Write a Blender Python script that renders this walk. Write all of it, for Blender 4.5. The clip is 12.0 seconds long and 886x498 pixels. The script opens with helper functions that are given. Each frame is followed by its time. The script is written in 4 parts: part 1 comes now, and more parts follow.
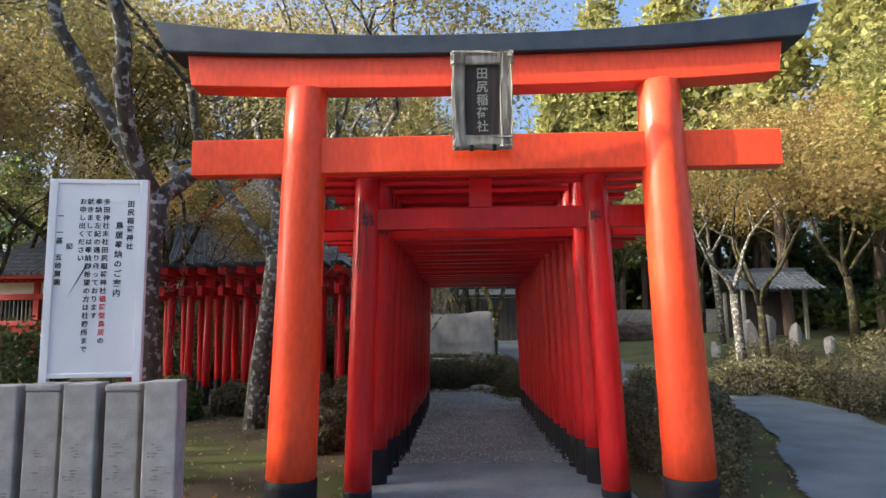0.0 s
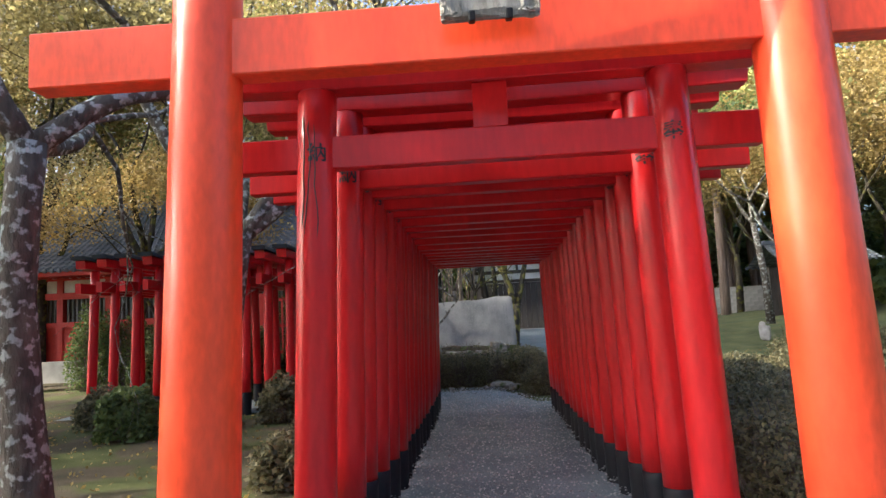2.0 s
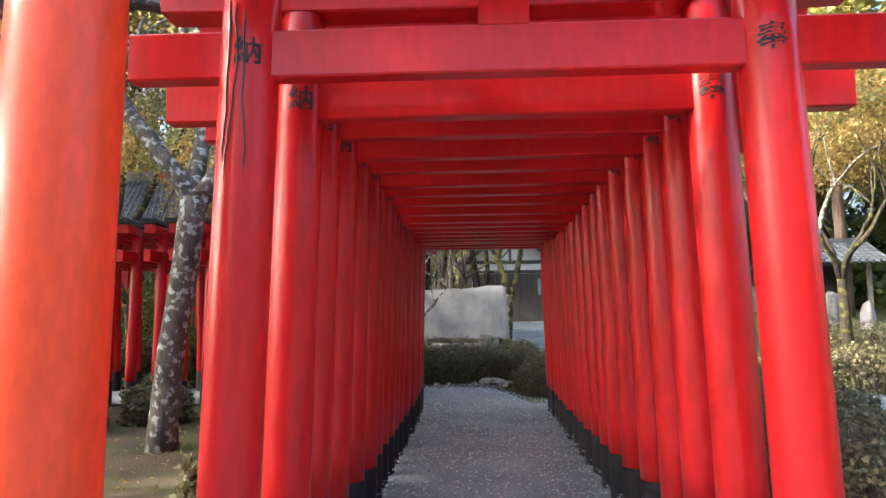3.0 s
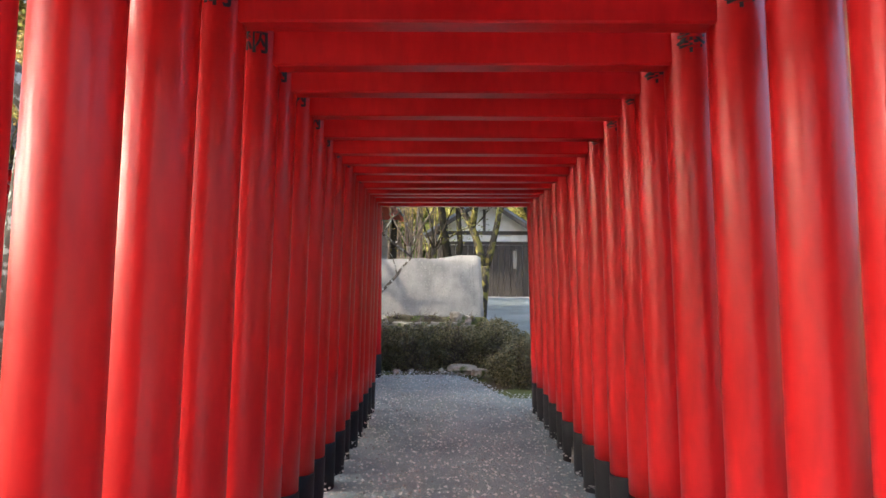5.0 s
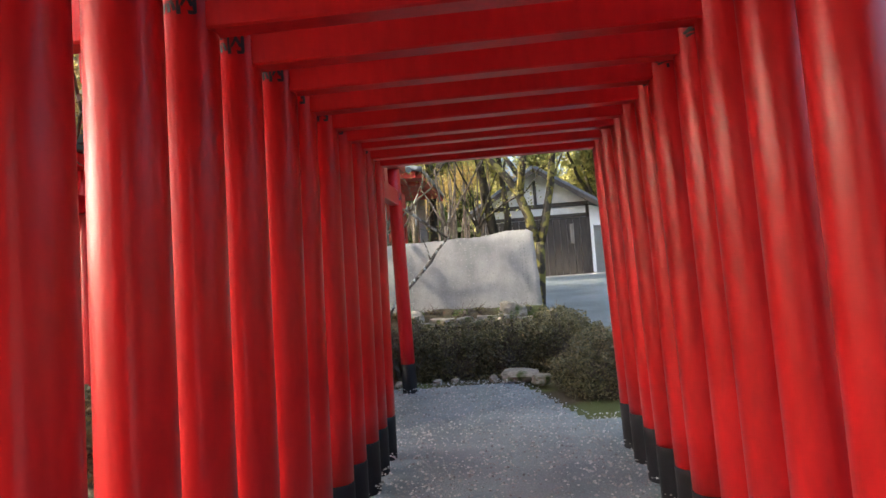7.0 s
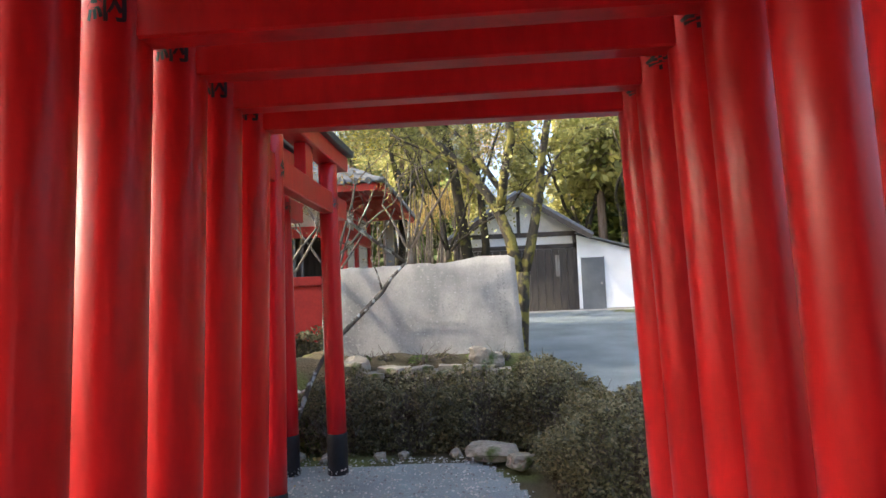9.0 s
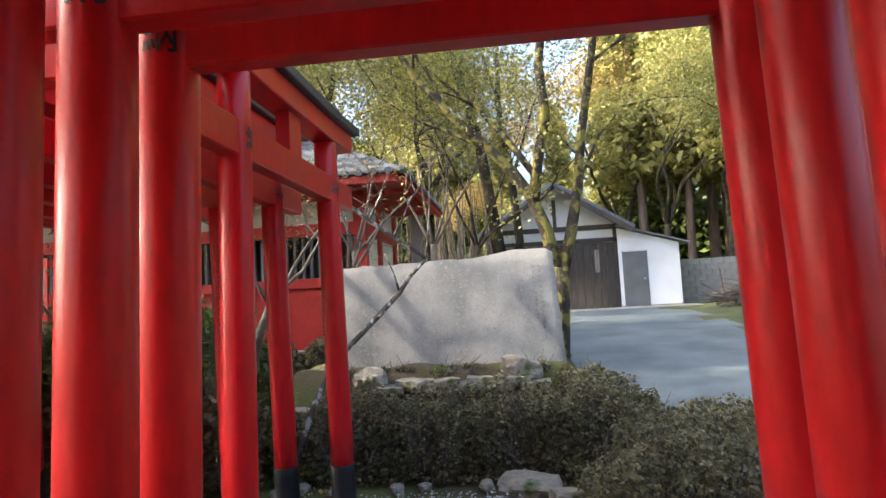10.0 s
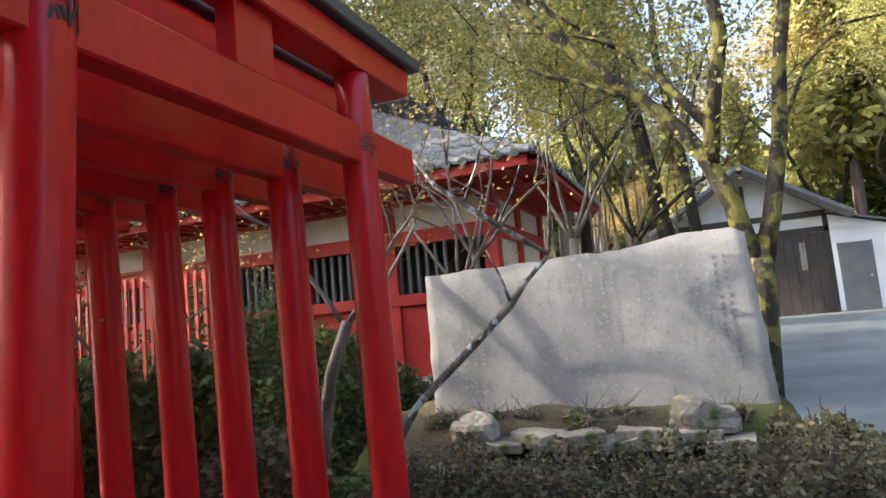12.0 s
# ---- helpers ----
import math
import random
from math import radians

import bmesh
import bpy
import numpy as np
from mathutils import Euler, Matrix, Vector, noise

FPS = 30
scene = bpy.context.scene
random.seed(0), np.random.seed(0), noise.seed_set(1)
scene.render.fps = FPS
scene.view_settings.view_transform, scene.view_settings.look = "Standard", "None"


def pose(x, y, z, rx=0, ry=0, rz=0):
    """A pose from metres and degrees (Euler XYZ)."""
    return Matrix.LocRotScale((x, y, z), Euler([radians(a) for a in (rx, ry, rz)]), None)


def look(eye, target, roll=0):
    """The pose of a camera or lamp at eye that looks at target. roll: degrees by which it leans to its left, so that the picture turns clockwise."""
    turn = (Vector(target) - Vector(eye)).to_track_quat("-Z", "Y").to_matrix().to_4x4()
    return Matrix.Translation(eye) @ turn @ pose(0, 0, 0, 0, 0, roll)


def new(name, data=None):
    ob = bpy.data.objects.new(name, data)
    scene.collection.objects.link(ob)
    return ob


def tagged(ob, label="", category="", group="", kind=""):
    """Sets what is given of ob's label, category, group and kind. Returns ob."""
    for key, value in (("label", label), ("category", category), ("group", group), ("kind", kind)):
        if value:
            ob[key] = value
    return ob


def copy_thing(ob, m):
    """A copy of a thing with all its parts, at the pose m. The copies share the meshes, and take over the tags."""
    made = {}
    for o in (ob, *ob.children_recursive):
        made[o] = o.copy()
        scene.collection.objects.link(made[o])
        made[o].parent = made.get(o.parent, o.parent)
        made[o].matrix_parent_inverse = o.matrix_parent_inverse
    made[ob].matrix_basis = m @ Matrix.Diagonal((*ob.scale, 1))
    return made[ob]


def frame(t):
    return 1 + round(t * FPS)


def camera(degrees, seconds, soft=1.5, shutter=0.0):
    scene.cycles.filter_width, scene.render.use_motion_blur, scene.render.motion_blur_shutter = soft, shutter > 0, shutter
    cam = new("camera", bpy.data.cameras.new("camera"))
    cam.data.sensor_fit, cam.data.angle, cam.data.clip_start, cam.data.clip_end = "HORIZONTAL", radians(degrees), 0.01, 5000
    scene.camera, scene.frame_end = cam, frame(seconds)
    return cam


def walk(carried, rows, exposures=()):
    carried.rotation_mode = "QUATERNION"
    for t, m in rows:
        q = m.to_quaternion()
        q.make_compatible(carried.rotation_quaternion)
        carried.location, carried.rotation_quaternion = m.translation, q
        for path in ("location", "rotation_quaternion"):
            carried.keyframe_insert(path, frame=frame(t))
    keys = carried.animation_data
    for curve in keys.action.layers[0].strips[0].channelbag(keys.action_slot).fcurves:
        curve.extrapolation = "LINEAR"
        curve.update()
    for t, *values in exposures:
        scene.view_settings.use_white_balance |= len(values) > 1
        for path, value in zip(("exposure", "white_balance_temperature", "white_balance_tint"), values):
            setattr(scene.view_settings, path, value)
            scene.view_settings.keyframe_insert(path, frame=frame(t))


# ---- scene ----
cam = camera(68.5, 12.0)
METRES, EYE, TILT, LEAN, TURN = 13.2, 1.5, -3.85, 0.0, 1.8
ROWS = [
    (0.0, 0.0, 0.0, 0.0, 0.13, 10.77, 0.69),
    (0.5, 0.0022, 0.0366, 0.0072, 0.24, 14.95, 1.51),
    (1.0, 0.0095, 0.0788, 0.0083, 1.36, 13.36, 2.22),
    (1.5, 0.0065, 0.1233, 0.0111, -0.07, 11.52, 3.05),
    (2.0, 0.0102, 0.1701, 0.0101, 1.95, 9.94, 2.65),
    (2.5, 0.0077, 0.2212, 0.0105, 1.0, 9.7, 0.6),
    (4.5, 0.019, 0.3833, 0.0233, 0.2, 6.6, 1.06),
    (5.0, 0.0192, 0.4254, 0.0241, -1.68, 6.73, -0.15),
    (5.5, 0.0237, 0.4675, 0.0251, 1.05, 6.38, 0.76),
    (6.0, 0.0274, 0.5122, 0.0284, 2.27, 5.71, -0.0),
    (6.5, 0.0291, 0.5533, 0.0326, 2.04, 5.32, 1.95),
    (7.0, 0.0363, 0.5979, 0.0368, 3.53, 5.49, 4.06),
    (9.0, 0.0499, 0.7614, 0.0496, 1.73, 8.0, 2.14),
    (9.5, 0.0546, 0.7992, 0.0525, 4.99, 7.55, 3.23),
    (10.0, 0.055, 0.8385, 0.0561, 4.97, 8.04, 2.93),
    (10.5, 0.0607, 0.8765, 0.0581, 6.66, 8.91, 2.9),
    (11.0, 0.0606, 0.916, 0.0608, 7.6, 9.64, 0.29),
    (11.5, 0.0639, 0.9538, 0.0617, 13.01, 10.38, 3.81),
    (12.0, 0.066, 0.9913, 0.0651, 20.49, 10.07, 3.76),
]
walk(cam, [(t, pose(0, 0, EYE, TILT, LEAN, TURN) @ pose(METRES * x, METRES * y, METRES * z, 90 + pitch, roll, yaw)) for t, x, y, z, yaw, pitch, roll in ROWS],
     [(0.0, 1.5, 5400, 9), (1.5, 1.75, 5300, 9), (2.5, 2.35, 5400, 9), (4.5, 3.05, 5750, 9), (6.0, 3.05, 5800, 9), (7.5, 2.95, 5800, 9), (9.0, 3.05, 5700, 9), (10.5, 2.95, 5600, 9), (12.0, 2.9, 5600, 9)])

# ---- light ----
SUN_AZ, SUN_EL = 260.0, 25.0     # compass-like angle from +y, clockwise; height in degrees
world = bpy.data.worlds.new("world")
scene.world = world
world.use_nodes = True
wn = world.node_tree.nodes
sky = wn.new("ShaderNodeTexSky")
sky.sky_type = "NISHITA"
sky.sun_disc = False
sky.sun_elevation = radians(SUN_EL)
sky.sun_rotation = radians(SUN_AZ)
sky.dust_density = 9.0
sky.air_density = 0.8
wn["Background"].inputs[1].default_value = 0.15
world.node_tree.links.new(sky.outputs[0], wn["Background"].inputs[0])
sun = new("sun", bpy.data.lights.new("sun", "SUN"))
sun.data.energy, sun.data.angle, sun.data.color = 4.0, radians(0.8), (1.0, 0.82, 0.56)
az, el = radians(SUN_AZ), radians(SUN_EL)
SUN_WAY = Vector((math.sin(az) * math.cos(el), math.cos(az) * math.cos(el), math.sin(el)))
sun.matrix_world = look(SUN_WAY * 60, (0, 0, 0))


# ---- materials ----
def material(name, low, high, scale=6.0, rough=0.6, bump=0.2, fine=60.0, vary=0.0, coat=0.0, stretch=(1, 1, 1), metal=0.0, spec=0.5, grime=None):
    """Two colours mixed by a broad noise, fine grain and relief by a second one."""
    m = bpy.data.materials.new(name)
    m.use_nodes = True
    n, l = m.node_tree.nodes, m.node_tree.links
    b = n["Principled BSDF"]
    tc, mp = n.new("ShaderNodeTexCoord"), n.new("ShaderNodeMapping")
    mp.inputs["Scale"].default_value = stretch
    l.new(tc.outputs["Object"], mp.inputs[0])
    big, small = n.new("ShaderNodeTexNoise"), n.new("ShaderNodeTexNoise")
    big.inputs["Scale"].default_value, small.inputs["Scale"].default_value = scale, fine
    big.inputs["Detail"].default_value, small.inputs["Detail"].default_value = 5, 4
    l.new(mp.outputs[0], big.inputs[0]), l.new(mp.outputs[0], small.inputs[0])
    ramp = n.new("ShaderNodeValToRGB")
    ramp.color_ramp.elements[0].position, ramp.color_ramp.elements[1].position = 0.32, 0.68
    ramp.color_ramp.elements[0].color, ramp.color_ramp.elements[1].color = (*low, 1), (*high, 1)
    l.new(big.outputs[0], ramp.inputs[0])
    hsv = n.new("ShaderNodeHueSaturation")
    l.new(ramp.outputs[0], hsv.inputs["Color"])
    value = n.new("ShaderNodeMath")
    value.operation = "MULTIPLY_ADD"
    value.inputs[1].default_value, value.inputs[2].default_value = 0.5, 0.75
    l.new(small.outputs[0], value.inputs[0])
    last = value
    if vary:
        info, add = n.new("ShaderNodeObjectInfo"), n.new("ShaderNodeMath")
        add.operation = "MULTIPLY_ADD"
        add.inputs[1].default_value = vary
        l.new(info.outputs["Random"], add.inputs[0]), l.new(value.outputs[0], add.inputs[2])
        shift = n.new("ShaderNodeMath")
        shift.operation = "SUBTRACT"
        shift.inputs[1].default_value = vary / 2
        l.new(add.outputs[0], shift.inputs[0])
        last = shift
    l.new(last.outputs[0], hsv.inputs["Value"])
    colour = hsv.outputs[0]
    if grime:
        spots = n.new("ShaderNodeTexNoise")
        spots.inputs["Scale"].default_value, spots.inputs["Detail"].default_value = grime[1], 8
        l.new(tc.outputs["Object"], spots.inputs[0])
        cut = n.new("ShaderNodeValToRGB")
        cut.color_ramp.elements[0].position, cut.color_ramp.elements[1].position = grime[2], grime[2] + 0.08
        l.new(spots.outputs[0], cut.inputs[0])
        mix = n.new("ShaderNodeMix")
        mix.data_type = "RGBA"
        mix.inputs["B"].default_value = (*grime[0], 1)
        l.new(cut.outputs[0], mix.inputs["Factor"]), l.new(colour, mix.inputs["A"])
        colour = mix.outputs["Result"]
    l.new(colour, b.inputs["Base Color"])
    rr = n.new("ShaderNodeMath")
    rr.operation = "MULTIPLY_ADD"
    rr.inputs[1].default_value, rr.inputs[2].default_value = 0.25, max(0.02, rough - 0.12)
    l.new(big.outputs[0], rr.inputs[0]), l.new(rr.outputs[0], b.inputs["Roughness"])
    b.inputs["Metallic"].default_value, b.inputs["Coat Weight"].default_value = metal, coat
    b.inputs["Coat Roughness"].default_value = 0.16
    b.inputs["Specular IOR Level"].default_value = spec
    if bump:
        bp = n.new("ShaderNodeBump")
        bp.inputs["Strength"].default_value, bp.inputs["Distance"].default_value = bump, 0.02
        l.new(small.outputs[0], bp.inputs["Height"]), l.new(bp.outputs[0], b.inputs["Normal"])
    return m


def leafy(name, low, high, through_light=0.35):
    """Leaves: colour varies from leaf to leaf, and light comes through them."""
    m = bpy.data.materials.new(name)
    m.use_nodes = True
    n, l = m.node_tree.nodes, m.node_tree.links
    b, out = n["Principled BSDF"], n["Material Output"]
    geo, ramp = n.new("ShaderNodeNewGeometry"), n.new("ShaderNodeValToRGB")
    ramp.color_ramp.elements[0].color, ramp.color_ramp.elements[1].color = (*low, 1), (*high, 1)
    l.new(geo.outputs["Random Per Island"], ramp.inputs[0])
    l.new(ramp.outputs[0], b.inputs["Base Color"])
    b.inputs["Roughness"].default_value = 0.55
    tr, mix = n.new("ShaderNodeBsdfTranslucent"), n.new("ShaderNodeMixShader")
    l.new(ramp.outputs[0], tr.inputs[0])
    mix.inputs[0].default_value = through_light
    l.new(b.outputs[0], mix.inputs[1]), l.new(tr.outputs[0], mix.inputs[2]), l.new(mix.outputs[0], out.inputs[0])
    return m


VERMILION = material("vermilion_paint", (0.5, 0.011, 0.012), (0.59, 0.014, 0.014), 2.2, 0.36, 0.015, 25, 0.1, 0.22, (1, 1, 0.25), spec=0.3)
# vermilion again, a little deeper: the side row's shade put into the colour
VERMILION_SHADED = material("shaded_vermilion_paint", (0.44, 0.006, 0.01), (0.53, 0.008, 0.012), 2.2, 0.36, 0.02, 25, 0.1, 0.2, (1, 1, 0.25), spec=0.25)
ORANGE = material("orange_vermilion_paint", (0.86, 0.075, 0.018), (0.92, 0.09, 0.022), 2.0, 0.36, 0.02, 25, 0.0, 0.14, (1, 1, 0.35), spec=0.35)
HALL_RED = material("hall_red_paint", (0.4, 0.018, 0.012), (0.5, 0.028, 0.016), 4, 0.55, 0.05, 30, 0.1)
BLACK = material("black_paint", (0.006, 0.006, 0.008), (0.013, 0.013, 0.016), 5, 0.6, 0.1, 50, 0.2, spec=0.3)
ROOF_BLACK = material("blue_black_copper", (0.018, 0.026, 0.04), (0.035, 0.045, 0.062), 5, 0.45, 0.06, 40)
INK = material("ink", (0.01, 0.01, 0.012), (0.03, 0.03, 0.032), 8, 0.6, 0)
RED_INK = material("red_ink", (0.6, 0.03, 0.04), (0.7, 0.05, 0.05), 8, 0.6, 0)
GILT = material("faded_gilt", (0.4, 0.38, 0.32), (0.55, 0.52, 0.45), 30, 0.5, 0)
WHITE = material("white_board_paint", (0.82, 0.84, 0.87), (0.85, 0.86, 0.88), 3, 0.45, 0.0, 0.8)
PLASTER = material("white_plaster", (0.66, 0.64, 0.6), (0.8, 0.78, 0.74), 2.5, 0.85, 0.08, 40)
WOOD_GREY = material("weathered_wood", (0.2, 0.18, 0.15), (0.42, 0.39, 0.34), 6, 0.85, 0.5, 40, 0.1, 0, (4, 4, 0.6))
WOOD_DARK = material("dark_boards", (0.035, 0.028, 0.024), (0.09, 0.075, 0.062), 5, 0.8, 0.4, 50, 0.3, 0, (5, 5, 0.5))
GRANITE = material("granite", (0.3, 0.28, 0.26), (0.44, 0.41, 0.38), 8, 0.85, 0.5, 130, 0.15)
SLAB = material("monument_stone", (0.2, 0.2, 0.195), (0.34, 0.33, 0.31), 3.5, 0.85, 0.12, 55, 0, 0, (1, 1, 0.8), 0, 0.3, ((0.3, 0.29, 0.27), 22, 0.58))
ROCK = material("rock", (0.16, 0.145, 0.115), (0.34, 0.3, 0.24), 4, 0.9, 0.9, 30, 0.3, 0, (1, 1, 1), 0, 0.3, ((0.07, 0.09, 0.025), 3, 0.58))
CONCRETE = material("concrete_block", (0.24, 0.235, 0.22), (0.36, 0.35, 0.33), 3, 0.9, 0.3, 60, 0.15)
TILE = material("grey_roof_tile", (0.075, 0.087, 0.105), (0.15, 0.168, 0.2), 5, 0.4, 0.1, 40, 0.3)
METAL = material("grey_painted_steel", (0.12, 0.13, 0.14), (0.16, 0.17, 0.18), 3, 0.4, 0.02, 30)
BARK = material("mossy_bark", (0.022, 0.019, 0.014), (0.065, 0.055, 0.04), 9, 0.95, 1.0, 40, 0.2, 0, (1, 1, 0.4), 0, 0.2, ((0.12, 0.115, 0.028), 5, 0.53))
MOSSY = material("moss_grown_bark", (0.022, 0.019, 0.014), (0.065, 0.055, 0.04), 9, 0.95, 1.0, 40, 0.2, 0, (1, 1, 0.4), 0, 0.2, ((0.19, 0.165, 0.045), 7, 0.48))
BARK_PALE = material("lichen_bark", (0.06, 0.05, 0.04), (0.16, 0.14, 0.11), 9, 0.95, 1.0, 40, 0.2, 0, (1, 1, 0.4), 0, 0.2, ((0.38, 0.39, 0.36), 13, 0.53))
CEDAR_BARK = material("cedar_bark", (0.1, 0.07, 0.05), (0.24, 0.18, 0.14), 5, 0.95, 0.8, 30, 0.3, 0, (5, 5, 0.3))
CARVED = material("carved_lines", (0.1, 0.1, 0.1), (0.2, 0.2, 0.2), 20, 0.8, 0)
FAINT = material("worn_carving", (0.2, 0.2, 0.2), (0.36, 0.355, 0.345), 20, 0.85, 0)
TWIG = material("twigs", (0.07, 0.055, 0.042), (0.17, 0.14, 0.11), 8, 0.9, 0.4, 40)
SOIL = material("mossy_soil", (0.05, 0.045, 0.022), (0.13, 0.1, 0.06), 1.2, 0.95, 0.9, 40, 0, 0, (1, 1, 1), 0, 0.2, ((0.085, 0.095, 0.028), 0.8, 0.48))
GRAVEL = material("grey_gravel", (0.17, 0.2, 0.207), (0.275, 0.31, 0.315), 1.4, 0.9, 1.0, 90, 0, 0, (1, 1, 1), 0, 0.3, ((0.45, 0.45, 0.43), 45, 0.62))
ROAD = material("packed_gravel", (0.13, 0.155, 0.162), (0.21, 0.24, 0.25), 1.1, 0.92, 0.8, 90, 0, 0, (1, 1, 1), 0, 0.3, ((0.34, 0.35, 0.34), 40, 0.64))
GRASS = material("short_grass", (0.055, 0.075, 0.02), (0.14, 0.14, 0.05), 1.5, 0.95, 0.8, 60)
MAPLE = leafy("olive_leaves", (0.12, 0.13, 0.036), (0.3, 0.285, 0.09), 0.5)
BROWN_LEAF = leafy("olive_brown_leaves", (0.2, 0.17, 0.06), (0.42, 0.35, 0.14), 0.5)
YELLOW = leafy("yellow_leaves", (0.4, 0.33, 0.04), (0.62, 0.52, 0.07), 0.5)
GREEN = leafy("green_leaves", (0.045, 0.08, 0.022), (0.18, 0.22, 0.06), 0.4)
RUSSET = leafy("russet_leaves", (0.2, 0.14, 0.045), (0.42, 0.31, 0.1), 0.5)
HEDGE_LEAF = leafy("hedge_leaves", (0.06, 0.062, 0.03), (0.26, 0.225, 0.11), 0.35)
CEDAR = leafy("cedar_needles", (0.16, 0.17, 0.05), (0.43, 0.4, 0.12), 0.55)


# ---- mesh helpers ----
def part(name, bm, mat, parent=None, label="", smooth=False):
    me = bpy.data.meshes.new(name)
    bm.to_mesh(me)
    bm.free()
    if smooth:
        me.shade_smooth()
    me.materials.append(mat)
    ob = new(name, me)
    ob.parent = parent
    if label:
        tagged(ob, label)
    return ob


def thing(name, label, category, group="", at=None, kind=""):
    ob = new(name)
    ob.empty_display_size = 0.2
    if at is not None:
        ob.matrix_basis = at
    return tagged(ob, label, category, group, kind)


def box(bm, x0, x1, y0, y1, z0, z1, bevel=0.0, m=None):
    """A block with bevelled edges, added to bm."""
    made = bmesh.ops.create_cube(bm, size=1)
    vs = made["verts"]
    for v in vs:
        v.co = Vector(((x0 + x1) / 2 + v.co.x * (x1 - x0), (y0 + y1) / 2 + v.co.y * (y1 - y0), (z0 + z1) / 2 + v.co.z * (z1 - z0)))
        if m is not None:
            v.co = m @ v.co
    if bevel:
        edges = list({e for v in vs for e in v.link_edges})
        bmesh.ops.bevel(bm, geom=edges, offset=bevel, segments=2, affect="EDGES", profile=0.6)
    return bm


def block(*a, bevel=0.006, m=None):
    return box(bmesh.new(), *a, bevel=bevel, m=m)


def tube(bm, points, radii, sides=8, cap=True):
    """A round limb through points with a radius at each."""
    rings, ref = [], Vector((0.31, 0.77, 0.55))
    for i, p in enumerate(points):
        a, b = points[max(i - 1, 0)], points[min(i + 1, len(points) - 1)]
        d = (Vector(b) - Vector(a)).normalized()
        u = d.cross(ref).normalized()
        w = d.cross(u)
        rings.append([bm.verts.new(Vector(p) + (u * math.cos(k * math.tau / sides) + w * math.sin(k * math.tau / sides)) * radii[i]) for k in range(sides)])
    for r, s in zip(rings, rings[1:]):
        for k in range(sides):
            bm.faces.new((r[k], r[(k + 1) % sides], s[(k + 1) % sides], s[k]))
    if cap:
        bm.faces.new(rings[0][::-1])
        bm.faces.new(rings[-1])
    return bm


def post_mesh(z0, z1, r0, r1, lean=0.0, sides=28, rim=0.012, waves=0.0):
    """A round post that tapers and leans along x, with a softened top."""
    zs = [z0 + (z1 - z0) * k / 8 for k in range(9)]
    pts = [(lean * z, 0, z) for z in zs]
    rs = [r0 + (r1 - r0) * k / 8 + waves * math.sin(k * 2.4) for k in range(9)]
    pts.append((lean * (z1 + rim), 0, z1 + rim))
    rs.append(r1 - rim)
    return tube(bmesh.new(), pts, rs, sides)


def beam(x0, x1, y0, y1, z0, z1, rise=0.0, flare=0.0, bevel=0.008, n=24, grow=0.0):
    """A beam along x whose ends sweep up by rise, thicken by grow and, at the top, run out by flare."""
    bm = bmesh.new()
    rings = []
    half, mid = (x1 - x0) / 2, (x0 + x1) / 2
    b = bevel
    outline = [(y0 + b, z0), (y1 - b, z0), (y1, z0 + b), (y1, z1 - b), (y1 - b, z1), (y0 + b, z1), (y0, z1 - b), (y0, z0 + b)]
    for k in range(n + 1):
        s = -1 + 2 * k / n
        up = rise * abs(s) ** 2.4
        ring = []
        for y, z in outline:
            t = (z - z0) / (z1 - z0)
            ring.append(bm.verts.new((mid + s * (half + flare * t), y, z + up + grow * t * abs(s) ** 2.4)))
        rings.append(ring)
    for r, q in zip(rings, rings[1:]):
        for k in range(8):
            bm.faces.new((r[k], q[k], q[(k + 1) % 8], r[(k + 1) % 8]))
    bm.faces.new(rings[0])
    bm.faces.new(rings[-1][::-1])
    return bm


def writing(name, text, size, mat, parent, m, label="", depth=0.0015):
    """Characters as a thin mesh, standing in the plane of m's x and z."""
    cu = bpy.data.curves.new(name, "FONT")
    cu.body, cu.size, cu.extrude, cu.align_x, cu.align_y = text, size, depth, "CENTER", "CENTER"
    cu.resolution_u, cu.offset = 2, size * 0.016
    tmp = bpy.data.objects.new("tmp", cu)
    scene.collection.objects.link(tmp)
    bpy.context.view_layer.update()
    me = bpy.data.meshes.new_from_object(tmp.evaluated_get(bpy.context.evaluated_depsgraph_get()))
    bpy.data.objects.remove(tmp)
    me.transform(m @ pose(0, 0, 0, 90))
    me.materials.clear()
    me.materials.append(mat)
    ob = new(name, me)
    ob.parent = parent
    if label:
        tagged(ob, label)
    return ob


# ---- ground ----
def smooth_step(a, b, v):
    t = min(1.0, max(0.0, (v - a) / (b - a)))
    return t * t * (3 - 2 * t)


def ground_z(x, y):
    """The lie of the land: level by the gates, up to the yard behind."""
    z = -0.06 + 0.86 * smooth_step(16.8, 31.0, y)
    z += 0.35 * smooth_step(6.0, 14.0, x) * smooth_step(8, 20, y)
    z += 6.0 * smooth_step(42.0, 95.0, y)
    return z


def sheet(name, xs, ys, mat, lift, keep=None, relief=0.0):
    bm = bmesh.new()
    vs = {}
    for i, x in enumerate(xs):
        for j, y in enumerate(ys):
            wob = relief * noise.noise((x * 0.9, y * 0.9, 0.3)) if relief else 0
            vs[i, j] = bm.verts.new((x, y, ground_z(x, y) + lift + wob))
    for i in range(len(xs) - 1):
        for j in range(len(ys) - 1):
            cx, cy = (xs[i] + xs[i + 1]) / 2, (ys[j] + ys[j + 1]) / 2
            if keep is None or keep(cx, cy):
                bm.faces.new((vs[i, j], vs[i + 1, j], vs[i + 1, j + 1], vs[i, j + 1]))
    for v in [v for v in bm.verts if not v.link_faces]:
        bm.verts.remove(v)
    return part(name, bm, mat, smooth=True)


